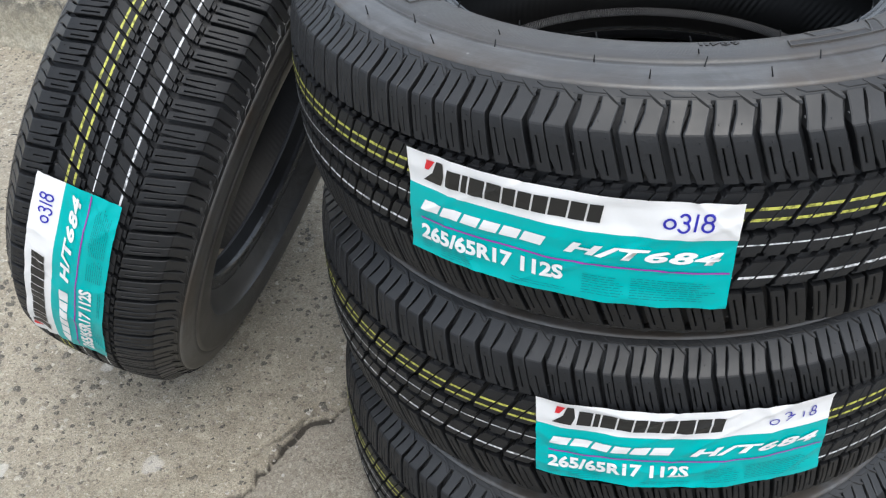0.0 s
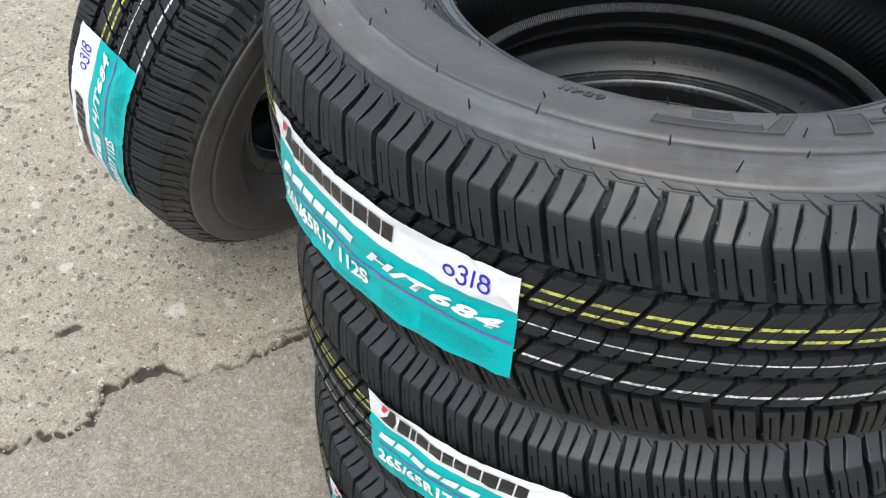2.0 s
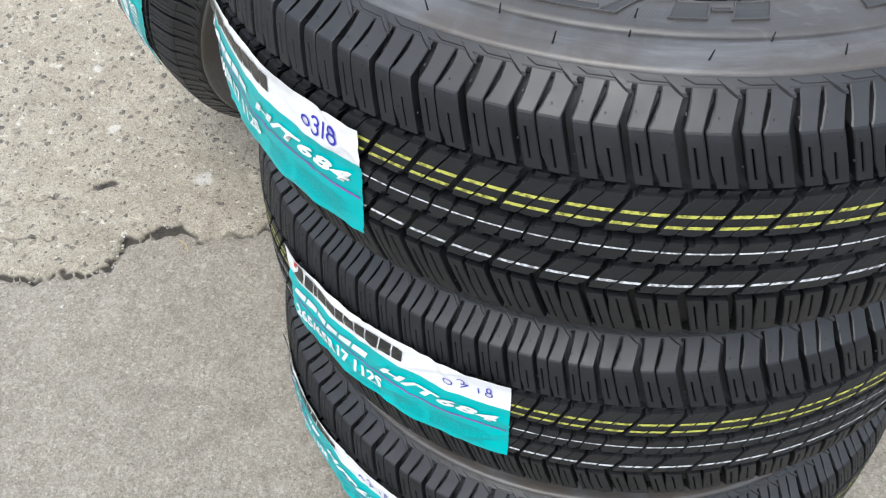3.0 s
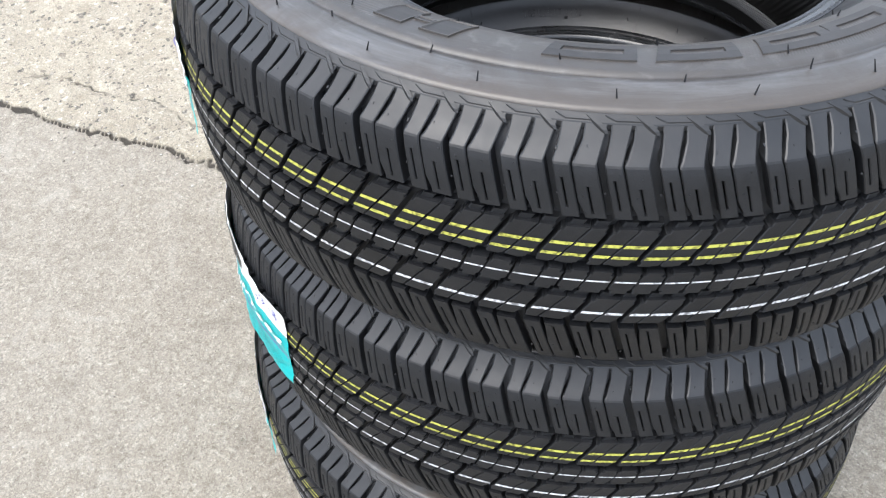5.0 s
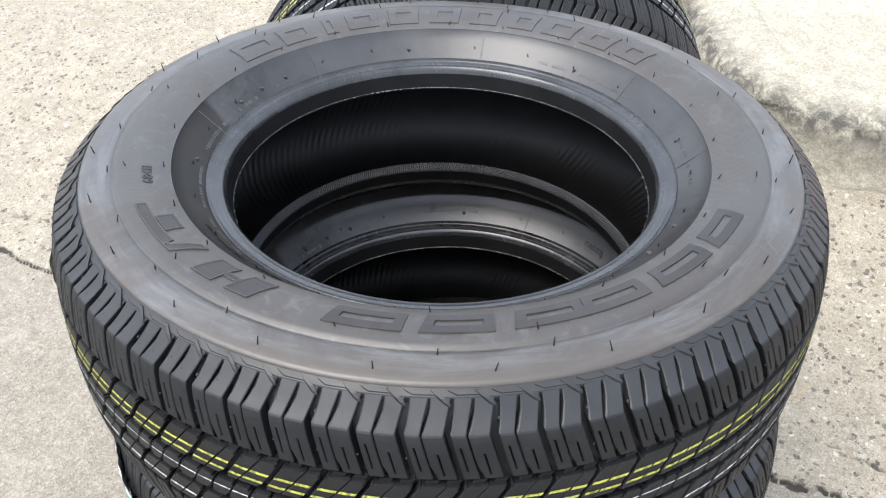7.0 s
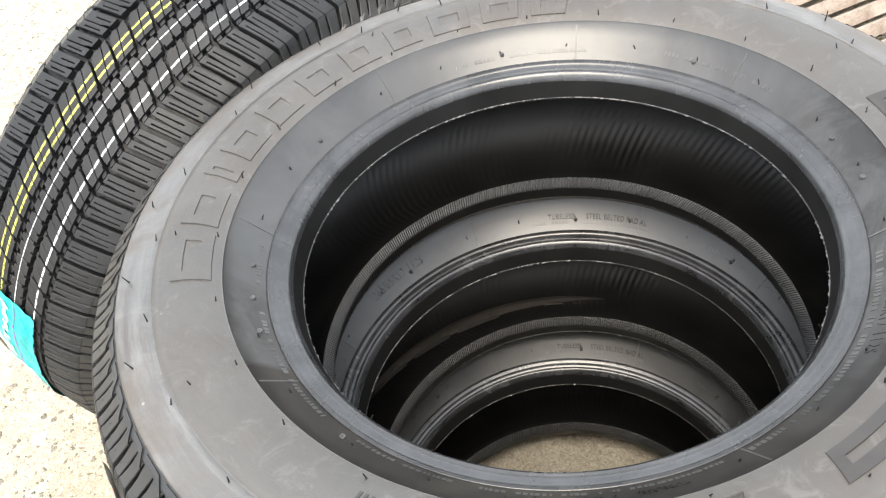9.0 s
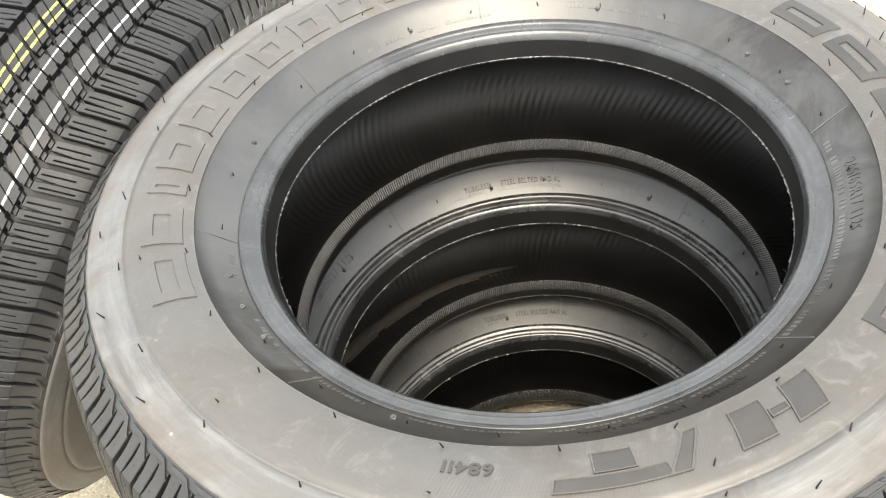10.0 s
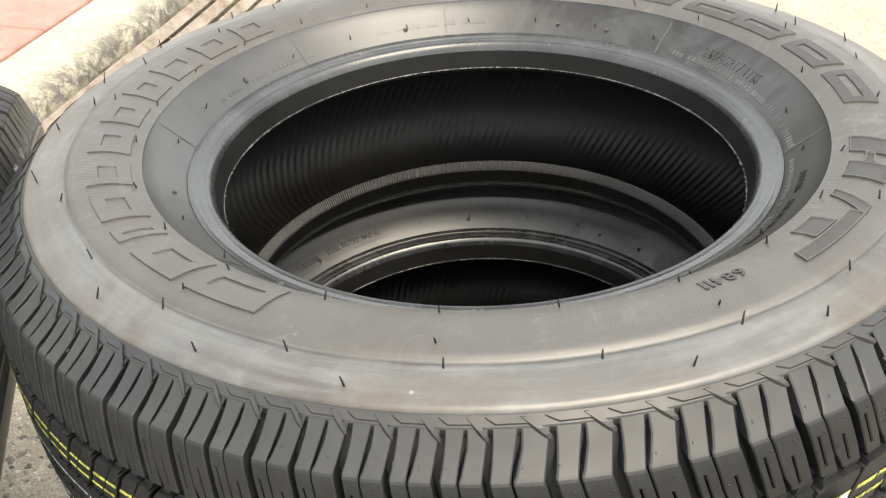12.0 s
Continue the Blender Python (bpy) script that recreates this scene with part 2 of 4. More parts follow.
    rel = k.math("MULTIPLY", rel, k.math("MULTIPLY_ADD", agg, 0.75, 0.25))
    b1 = k.bump(rel, 0.9, 0.009)
    k.set("Normal", k.bump(fine, 0.9, 0.0026, b1))
    return k.m


def kerb_concrete():
    k = Mat("kerb_concrete")
    a, b, f = k.noise(3, 6, 0.7), k.noise(18, 6, 0.7), k.noise(150, 4)
    c = k.ramp(b, (0.25, (0.23, 0.21, 0.155)), (0.5, (0.41, 0.375, 0.285)), (0.8, (0.55, 0.52, 0.42)))
    c = k.mix(k.ramp(a, (0.42, 0.0), (0.62, 0.7)), c, (0.30, 0.27, 0.21))
    c = k.mix(k.ramp(f, (0.55, 0.0), (0.75, 0.45)), c, (0.16, 0.15, 0.13))
    salt = k.node("ShaderNodeSeparateColor", {0: k.voro(260, out="Color")})
    c = k.mix(0.28, c, k.ramp(salt.outputs[0], (0.0, (0.12, 0.11, 0.085)), (0.4, (0.38, 0.35, 0.27)), (1.0, (0.66, 0.63, 0.53))))
    c = k.mix(k.ramp(k.noise(38, 7, 0.78, dist=0.8), (0.52, 0.0), (0.66, 0.55)), c, (0.20, 0.18, 0.135))
    chip = k.node("ShaderNodeAttribute", attribute_name="chipped").outputs["Fac"]
    grime = k.math("MULTIPLY", chip, k.ramp(k.noise(30, 6, 0.75, dist=0.5), (0.36, 0.0), (0.56, 1.0)))
    c = k.mix(grime, c, (0.085, 0.08, 0.07))
    k.set("Base Color", c)
    k.set("Roughness", 0.88)
    k.set("Normal", k.bump(k.math("ADD", b, k.math("MULTIPLY", f, 0.4)), 0.9, 0.007))
    return k.m


def red_tile():
    k = Mat("red_tile")
    o = k.node("ShaderNodeObjectInfo").outputs["Random"]
    n = k.noise(25, 5)
    c = k.ramp(n, (0.3, (0.24, 0.105, 0.085)), (0.7, (0.34, 0.17, 0.14)))
    k.set("Base Color", k.mix(k.math("MULTIPLY", o, 0.35), c, (0.42, 0.24, 0.20)))
    k.set("Roughness", 0.6)
    k.set("Normal", k.bump(k.noise(90, 4), 0.2, 0.001))
    return k.m


def rusty_iron():
    k = Mat("rusty_iron", metal=0.0)
    n, f = k.noise(22, 6, 0.7), k.noise(140, 4)
    c = k.ramp(n, (0.36, (0.11, 0.075, 0.052)), (0.50, (0.205, 0.170, 0.138)), (0.8, (0.29, 0.262, 0.230)))
    k.set("Base Color", k.mix(k.ramp(f, (0.5, 0.0), (0.8, 0.5)), c, (0.10, 0.06, 0.04)))
    k.set("Roughness", 0.75)
    k.set("Normal", k.bump(k.math("ADD", n, f), 0.4, 0.0015))
    return k.m


TREAD, SIDE, LINER = rubber_tread(), rubber_side(), rubber_liner()
SHOULDER = rubber_smooth("shoulder_rubber", (0.010, 0.0105, 0.0115), (0.027, 0.027, 0.028), 0.36, 0.54, 0.55)
# Darker copy of the bead rubber: shade inside the opening put into the colour.
FACE = rubber_smooth("bead_face_shaded_rubber", (0.005, 0.005, 0.005), (0.010, 0.010, 0.010), 0.40, 0.55, 0.18)
BEAD = rubber_smooth("bead_rubber", (0.013, 0.0135, 0.014), (0.044, 0.046, 0.050), 0.15, 0.32, 0.65)
RING = rubber_ring()
LETTER = rubber_smooth("letter_rubber", (0.022, 0.021, 0.021), (0.042, 0.039, 0.037), 0.42, 0.54, 0.4)
FLASH = rubber_smooth("flash_rubber", (0.030, 0.030, 0.030), (0.085, 0.085, 0.085), 0.3, 0.45)
YELLOW = stripe_paint("yellow_stripe_paint", (0.50, 0.50, 0.09))
WHITE_LINE = stripe_paint("white_stripe_paint", (0.68, 0.69, 0.71))
PAPER = printed("label_white", (0.80, 0.80, 0.80))
TEAL = printed("label_teal", (0.0, 0.40, 0.40))
MAGENTA = printed("label_magenta", (0.30, 0.03, 0.33))
BLACK = printed("label_black", (0.015, 0.015, 0.015))
RED = printed("label_red", (0.62, 0.02, 0.03))
INK = printed("pen_ink", (0.02, 0.02, 0.38))
FINE = printed("label_fine_print", (0.0, 0.15, 0.17))
TOE = rubber_toe()
ROAD, KERB, TILE, RUST = concrete_ground(), kerb_concrete(), red_tile(), rusty_iron()

# ---- building helpers ----


def mesh_object(name, verts, faces, mats, parent=None, label="", m=None, smooth=False, index=None):
    me = bpy.data.meshes.new(name)
    me.from_pydata([tuple(v) for v in verts], [], [tuple(f) for f in faces])
    for mt in mats if isinstance(mats, (list, tuple)) else [mats]:
        me.materials.append(mt)
    if index is not None:
        me.polygons.foreach_set("material_index", index)
    if smooth:
        me.polygons.foreach_set("use_smooth", [True] * len(me.polygons))
    me.update()
    return place_mesh(name, me, parent, label, m)


def place_mesh(name, me, parent=None, label="", m=None):
    ob = new(name, me)
    if parent is not None:
        ob.parent = parent
    if m is not None:
        ob.matrix_basis = m
    if label:
        tagged(ob, label)
    return ob


def flip_out(me):
    bm = bmesh.new()
    bm.from_mesh(me)
    bmesh.ops.recalc_face_normals(bm, faces=bm.faces)
    bm.to_mesh(me)
    bm.free()


class Soup:
    """Vertices and faces gathered for one mesh."""

    def __init__(self):
        self.v, self.f, self.i = [], [], []

    def grid(self, rows, close=False, mat=0):
        """Rows of points of equal length, joined by quads."""
        b, w = len(self.v), len(rows[0])
        for r in rows:
            self.v.extend(r)
        for i in range(len(rows) - 1):
            for j in range(w if close else w - 1):
                a, c = b + i * w + j, b + i * w + (j + 1) % w
                self.f.append((a, c, c + w, a + w))
                self.i.append(mat)

    def face(self, pts, mat=0):
        b = len(self.v)
        self.v.extend(pts)
        self.f.append(tuple(range(b, b + len(pts))))
        self.i.append(mat)

    def make(self, name, mats, parent=None, label="", m=None, smooth=False):
        return mesh_object(name, self.v, self.f, mats, parent, label, m, smooth, self.i)


def cyl(r, a, z):
    return (r * math.cos(a), r * math.sin(a), z)


def revolve(profile, n=180):
    s = Soup()
    s.grid([[cyl(r, 2 * math.pi * k / n, z) for k in range(n)] for r, z in profile], close=True)
    return s


# ---- the tyre ----
R_TREAD, HALF = 0.388, 0.1237
PITCHES = 76
DA = 2 * math.pi / PITCHES
CROWN = [(0.0, 0.388), (0.030, 0.3875), (0.055, 0.3856), (0.070, 0.3832), (0.082, 0.3805), (0.0865, 0.3793), (0.090, 0.3780), (0.0915, 0.3772), (0.0927, 0.3760), (0.0945, 0.3738), (0.100, 0.3674), (0.106, 0.3610), (0.1105, 0.3562), (0.112, 0.3545), (0.118, 0.350)]
BEND = 0.0927
# the pitch changes round the tyre: (degrees, pitches counted from the first knot)
KNOTS = [(-175.0, 0.085), (-126.0, 13.085), (40.0, 45.585), (100.0, 59.685), (185.0, 76.085)]


def warp(a):
    """The true angle of an angle in even pitches."""
    u, turns = (a / DA - KNOTS[0][1]) % PITCHES + KNOTS[0][1], math.floor((a / DA - KNOTS[0][1]) / PITCHES)
    for (d0, u0), (d1, u1) in zip(KNOTS, KNOTS[1:]):
        if u <= u1:
            break
    return radians(d0 + (d1 - d0) * (u - u0) / (u1 - u0)) + turns * 2 * math.pi


def warp_soup(s):
    """Turns all points of a soup from even to true pitches."""
    for n, (x, y, z) in enumerate(s.v):
        s.v[n] = cyl(math.hypot(x, y), warp(math.atan2(y, x)), z)


def crown(z):
    z = abs(z)
    for (z0, r0), (z1, r1) in zip(CROWN, CROWN[1:]):
        if z <= z1:
            return r0 + (r1 - r0) * (z - z0) / (z1 - z0)
    return CROWN[-1][1]


def block(s, stations, depth=0.0105, bev=0.0007, sink=0.0):
    """One tread block, lofted over stations (z, angle left, angle right)."""
    rows = []
    e = bev / R_TREAD
    for z, a0, a1 in stations:
        r = crown(z) - sink
        rows.append([cyl(r - depth + sink, a0, z), cyl(r - bev, a0, z), cyl(r, a0 + e, z), cyl(r, a1 - e, z), cyl(r - bev, a1, z), cyl(r - depth, a1, z)])
    s.grid(rows)
    s.face(rows[0][::-1])
    s.face(rows[-1])


RIBS = [(0.0186, 0.0488, 0.55), (-0.0082, 0.0115, 0.34), (-0.0390, -0.0146, 0.55)]
TURN = (0.0, 0.37, -0.17)
GAPS = (0.0037, 0.0015, 0.0037)
STRIPES = [(0, 0.0350, 0.0026, 0), (0, 0.0255, 0.0026, 0), (1, 0.0028, 0.0013, 1), (2, -0.0290, 0.0024, 1)]


def rib_edges(rib, half, z, k, gap):
    """Angles of one half block's two ends at height z."""
    z0, z1, slope = RIBS[rib]
    lean = slope * (z - (z0 + z1) / 2) / R_TREAD
    jog = 0.06 * DA * math.sin(k * 2.4 + rib)
    base = k * DA + TURN[rib] * DA + lean
    rim = max(0.0, 1 - min(z - z0, z1 - z) / 0.0045)
    wide = (gap + (0.0046 if rib == 1 else 0.0030) * (1 if rim > 0.3 else 0)) / R_TREAD
    cut = base + DA * 0.5 + 0.25 * lean + jog
    thin = (0.0008 + (0.0026 if rib == 1 and rim > 0.3 else 0.0)) / R_TREAD
    return (base + wide / 2, cut - thin / 2) if half == 0 else (cut + thin / 2, base + DA - wide / 2)


SLOT = ([(0.0, 0.0050), (0.097, 0.0052), (0.104, 0.0042), (0.1105, 0.0022)], [(0.0, 0.0030), (0.0605, 0.0030), (0.0607, 0.0009), (0.0915, 0.0009), (0.0945, 0.0022), (0.103, 0.0030), (0.1085, 0.0018), (0.1105, 0.0008)])


def slot(half, z):
    """Width of the cut in front of a shoulder lug at height z."""
    for (z0, w0), (z1, w1) in zip(SLOT[half], SLOT[half][1:]):
        if z <= z1:
            return w0 + (w1 - w0) * (z - z0) / (z1 - z0)
    return SLOT[half][-1][1]


def tread_mesh():
    s = Soup()
    rng = random.Random(3)
    for k in range(PITCHES):
        for rib, (z0, z1, slope) in enumerate(RIBS):
            gap = GAPS[rib]
            for half in (0, 1):
                st = [(z, *rib_edges(rib, half, z, k, gap)) for z in (z0, z0 + 0.0030, z0 + 0.0033, (z0 + z1) / 2, z1 - 0.0033, z1 - 0.0030, z1)]
                block(s, st)
            # low steps at the rib's edges, in the grooves
            if rib != 1:
                for za, zb in ((z1 - 0.001, z1 + 0.0038), (z0 - 0.0038, z0 + 0.001)):
                    for f0 in (0.16, 0.62):
                        b = k * DA + TURN[rib] * DA + f0 * DA
                        st = [(z, b + slope * (z - (z0 + z1) / 2) / R_TREAD, b + 0.27 * DA + slope * (z - (z0 + z1) / 2) / R_TREAD) for z in (za, zb)]
                        block(s, st, sink=0.0032)
        for side in (1, -1):
            off = (-0.21 if side > 0 else -0.07) * DA + rng.uniform(-0.02, 0.02) * DA
            first = 0.0570 if side > 0 else 0.0456
            for half in (0, 1):
                a0 = k * DA + off + half * DA * 0.5
                a1 = k * DA + off + (half + 1) * DA * 0.5

                def skew(z, a):
                    t = abs(z)
                    d = (BEND - t) * 0.27 if t < BEND else (t - BEND) * 0.31
                    return a + side * d / R_TREAD

                def left(z):
                    return a0 + slot(half, z) / R_TREAD

                cut = 0.0840 if half == 0 else 0.0790
                low = first + 0.0062 if half == 0 else first + 0.0030
                mid = a0 + (a1 - a0) * (0.52 if half else 0.60)
                th = 0.00055 / R_TREAD
                block(s, [(side * z, skew(z, left(z)), skew(z, a1)) for z in (first, first + 0.0028, low)])
                block(s, [(side * z, skew(z, left(z)), skew(z, mid - th)) for z in (low, 0.068, cut)])
                block(s, [(side * z, skew(z, mid + th), skew(z, a1)) for z in (low, 0.068, cut)])
                zs = (cut, 0.0865, 0.0890, 0.0915, 0.0927, 0.0945, 0.0970, 0.1000, 0.1030, 0.1060, 0.1085, 0.1105)
                block(s, [(side * z, skew(z, left(z)), skew(z, a1)) for z in zs], bev=0.0009)
                # small vent nubs on the lug's faces
                for zn, fr in ((0.0985, 0.35), (0.0870, 0.70), (0.0735, 0.30)):
                    if rng.random() < 0.35:
                        continue
                    zn += rng.uniform(-0.002, 0.002)
                    an, e = skew(zn, a0 + (a1 - a0) * (fr + rng.uniform(-0.15, 0.20))), 0.00065
                    base = [cyl(crown(zn + dz) - 0.0004, an + da / R_TREAD, side * (zn + dz)) for da, dz in ((-e, -e), (e, -e), (e, e), (-e, e))]
                    top = [cyl(crown(zn + dz) + 0.0006, an + da / R_TREAD, side * (zn + dz)) for da, dz in ((-e / 2, -e / 2), (e / 2, -e / 2), (e / 2, e / 2), (-e / 2, e / 2))]
                    s.grid([base, top], close=True)
                    s.face(top)
    warp_soup(s)
    me = bpy.data.meshes.new("tread")
    me.from_pydata(s.v, [], s.f)
    me.materials.append(TREAD)
    me.materials.append(SHOULDER)
    bm = bmesh.new()
    bm.from_mesh(me)
    bmesh.ops.recalc_face_normals(bm, faces=bm.faces)
    for f in bm.faces:
        f.smooth = True
        if abs(f.calc_center_median().z) > 0.0927:
            f.material_index = 1
    for e in bm.edges:
        e.smooth = e.is_manifold and e.calc_face_angle(1.0) < 0.33
    bm.to_mesh(me)
    bm.free()
    return me


def stripe_mesh(which):
    s = Soup()
    for rib, zc, wd, colour in STRIPES[which:which + 1]:
        gap = GAPS[rib]
        for k in range(PITCHES):
            for half in (0, 1):
                za, zb = zc - wd / 2, zc + wd / 2
                rows = []
                for z in (za, zb):
                    a0, a1 = rib_edges(rib, half, z, k, gap)
                    e = 0.0005 / R_TREAD
                    w = 0.00025 * math.sin(k * 1.7 + half)
                    rows.append([cyl(crown(z) + 0.00035, a, z + w) for a in (a0 + e, (a0 + a1) / 2, a1 - e)])
                s.grid(rows)
    warp_soup(s)
    me = bpy.data.meshes.new("stripe")
    me.from_pydata(s.v, [], s.f)
    me.materials.append(YELLOW if which < 2 else WHITE_LINE)
    return me


def revolve_mesh(name, prof, mat, n=180):
    s = revolve(prof, n)
    me = bpy.data.meshes.new(name)
    me.from_pydata(s.v, [], s.f)
    me.materials.append(mat)
    flip_out(me)
    me.polygons.foreach_set("use_smooth", [True] * len(me.polygons))
    return me


def both(prof, side):
    return [(r, z * side) for r, z in prof]


SIDE_PROFILE = [(0.3510, 0.1080), (0.3507, 0.1138), (0.3496, 0.1162), (0.3470, 0.1172), (0.3430, 0.1181), (0.3350, 0.1196), (0.3260, 0.1207), (0.3208, 0.1212), (0.3200, 0.1203), (0.3192, 0.1224), (0.3130, 0.1233), (0.3050, 0.1236), (0.2950, 0.1233), (0.2870, 0.1222), (0.2780, 0.1196), (0.2710, 0.1168), (0.2663, 0.1144)]
RING_PROFILE = [(0.2663, 0.1144), (0.2656, 0.1124), (0.2560, 0.1038), (0.2460, 0.0944), (0.2376, 0.0874)]
BEAD_ALL = [(0.2376, 0.0874), (0.2370, 0.0888), (0.2360, 0.0868), (0.2350, 0.0882), (0.2340, 0.0860), (0.2300, 0.0853), (0.2262, 0.0851), (0.2252, 0.0836), (0.2242, 0.0849), (0.2225, 0.0841), (0.2207, 0.0824), (0.2194, 0.0800), (0.2184, 0.0768), (0.2172, 0.0722), (0.2140, 0.0610), (0.2142, 0.0582), (0.2230, 0.0535)]
BEAD_PROFILE, FACE_PROFILE, TOE_PROFILE = BEAD_ALL[:13], BEAD_ALL[12:15], BEAD_ALL[14:]
LINER_PROFILE = [(0.2230, 0.0535), (0.2290, 0.0600), (0.2350, 0.0740), (0.2480, 0.0860), (0.2680, 0.0985), (0.2850, 0.1080), (0.3050, 0.1120), (0.3250, 0.1080), (0.3450, 0.0960), (0.3600, 0.0760), (0.3690, 0.0450), (0.3710, 0.0)]
BASE_PROFILE = [(0.3510, 0.1080), (0.3535, 0.1070), (0.3570, 0.1030), (0.3608, 0.0985), (0.3638, 0.0935), (0.3672, 0.0870), (0.3704, 0.0780), (0.3762, 0.0560), (0.3785, 0.0)]


def lug_top(r):
    """Height of the band above the lugs, and of the lugs' own slope below it."""
    if r <= 0.3562:
        return 0.1146 - (r - 0.3505) * 0.62
    return 0.1111 - (r - 0.3562) * 1.02 + 0.0004


def pads_mesh():
    """The band above the shoulder lugs, with low pads and slanting flow marks, both sides."""
    s = Soup()
    for side in (1, -1):
        ring = [(0.3504, -0.0004), (0.3508, -0.0002), (0.3560, -0.0002), (0.3566, -0.0010), (0.3568, -0.0045)]
        s.grid([[cyl(r, 2 * math.pi * k / 312, side * (lug_top(r) + h)) for k in range(312)] for r, h in ring], close=True)
        for k in range(PITCHES):
            a = k * DA + (-0.13 if side > 0 else 0.0) * DA
            w, lean, e = DA * 0.62, DA * 0.22, DA * 0.025
            r0, r1 = 0.3518, 0.3556

            def p(r, an, h):
                return cyl(r, an, side * (lug_top(r) + h))
            bot = [p(r0, a, -0.001), p(r0, a + w, -0.001), p(r1, a + w + lean, -0.001), p(r1, a + lean, -0.001)]
            top = [p(r0 + 0.0004, a + e, 0.0007), p(r0 + 0.0004, a + w - e, 0.0007), p(r1 - 0.0004, a + w + lean - e, 0.0007), p(r1 - 0.0004, a + lean + e, 0.0007)]
            s.grid([bot, top], close=True)
            s.face(top)
            # raised slanting mark that runs from the band on to the lug
            b, hw = a + DA * 0.66, 0.0024 / 0.36
            rows = []
            for r, wd, h in ((0.3520, 0.5, 0.0003), (0.3528, 1.0, 0.0012), (0.3556, 1.1, 0.0012), (0.3580, 1.1, 0.0013), (0.3602, 0.9, 0.0012), (0.3612, 0.45, 0.0)):
                c = b + (r - 0.3520) * DA * 45.0
                rows.append([p(r, c - hw * wd, -0.0025), p(r, c - hw * wd * 0.7, h), p(r, c + hw * wd * 0.7, h), p(r, c + hw * wd, -0.0025)])
            s.grid(rows)
    warp_soup(s)
    me = bpy.data.meshes.new("pads")
    me.from_pydata(s.v, [], s.f)
    me.materials.append(SHOULDER)
    flip_out(me)
    return me


def side_z(r):
    pr = SIDE_PROFILE[::-1]
    for (r0, z0), (r1, z1) in zip(pr, pr[1:]):
        if r <= r1:
            return z0 + (z1 - z0) * (r - r0) / (r1 - r0)
    return pr[-1][1]


def ring_z(r):
    pr = (RING_PROFILE + BEAD_PROFILE[1:7])[::-1]
    for (r0, z0), (r1, z1) in zip(pr, pr[1:]):
        if r <= r1 and r1 > r0:
            return z0 + (z1 - z0) * (r - r0) / (r1 - r0)
    return side_z(r)


def plate(s, poly, floor=0.0005, rim=0.0014, inset=0.0012, strokes=False):
    """A raised plate with a rim round a lower floor that follows the flank's swell; poly holds four (degrees, radius) corners."""
    (a0, r0), (a1, r1), (a2, r2), (a3, r3) = poly
    wide = abs(radians(a1 - a0)) * r0
    high = abs(r3 - r0)

    def cuts(size):
        e1, e2, e3 = 0.0004 / size, inset / size, (inset + 0.0005) / size
        n = max(2, int(size / 0.006))
        return [0, e1, e2] + [e3 + (1 - 2 * e3) * k / n for k in range(n + 1)] + [1 - e2, 1 - e1, 1]
    us, vs = cuts(wide), cuts(high)

    def height(u, v):
        d = min(min(u, 1 - u) * wide, min(v, 1 - v) * high)
        return -0.0012 if d < 1e-7 else (rim if d < inset + 1e-5 else floor)
    rows = []
    for v in vs:
        row = []
        for u in us:
            an = radians((a0 * (1 - u) + a1 * u) * (1 - v) + (a3 * (1 - u) + a2 * u) * v)
            r = (r0 * (1 - u) + r1 * u) * (1 - v) + (r3 * (1 - u) + r2 * u) * v
            row.append(cyl(r, an, side_z(r) + height(u, v)))
        rows.append(row)
    n = len(s.f)
    s.grid(rows)
    w = len(us) - 1
    for k in range(n, len(s.f)):
        i, j = divmod(k - n, w)
        inner = 3 <= i < len(vs) - 4 and 3 <= j < w - 3
        outer = i in (0, len(vs) - 2) or j in (0, w - 1)
        if (not inner and not outer) if strokes else inner:
            s.i[k] = 1


def soup_mesh(name, s, *mats):
    me = bpy.data.meshes.new(name)
    me.from_pydata(s.v, [], s.f)
    for mt in mats:
        me.materials.append(mt)
    if len(mats) > 1:
        me.polygons.foreach_set("material_index", s.i)
    flip_out(me)
    return me


def brand_ring():
    """Eleven plain raised shapes where the maker's mark stands."""
    out = []
    for a1, a2 in ((-151.0, -162.5), (-163.5, -173.0), (-175.2, -179.3), (-181.2, -190.0), (-191.8, -200.2), (-202.2, -210.6), (-212.4, -220.4), (-222.4, -230.0), (-231.6, -240.4), (-242.2, -250.6), (-252.4, -260.4)):
        s = Soup()
        plate(s, [(a1, 0.2735), (a2 + 0.8, 0.2735), (a2 + 0.2, 0.3050), (a1 - 0.6, 0.3050)], floor=-0.0004, rim=0.0012, inset=0.0092 if a1 - a2 > 6 else 0.0060, strokes=True)
        out.append(soup_mesh("relief_plate", s, SIDE, SIDE))
    return out


def model_ring():
    """Six plain raised shapes where the model's name stands."""
    out = []
    for a1, a2 in ((36.0, 24.2), (23.0, 9.8), (8.2, -4.2), (-3.2, -15.2), (-17.2, -29.0), (-30.6, -43.2)):
        s = Soup()
        plate(s, [(a1, 0.2800), (a2 + 1.2, 0.2800), (a2, 0.3040), (a1 - 0.6, 0.3040)], floor=-0.0004, rim=0.0012, inset=0.0084, strokes=True)
        out.append(soup_mesh("relief_plate", s, SIDE, LETTER))
    return out


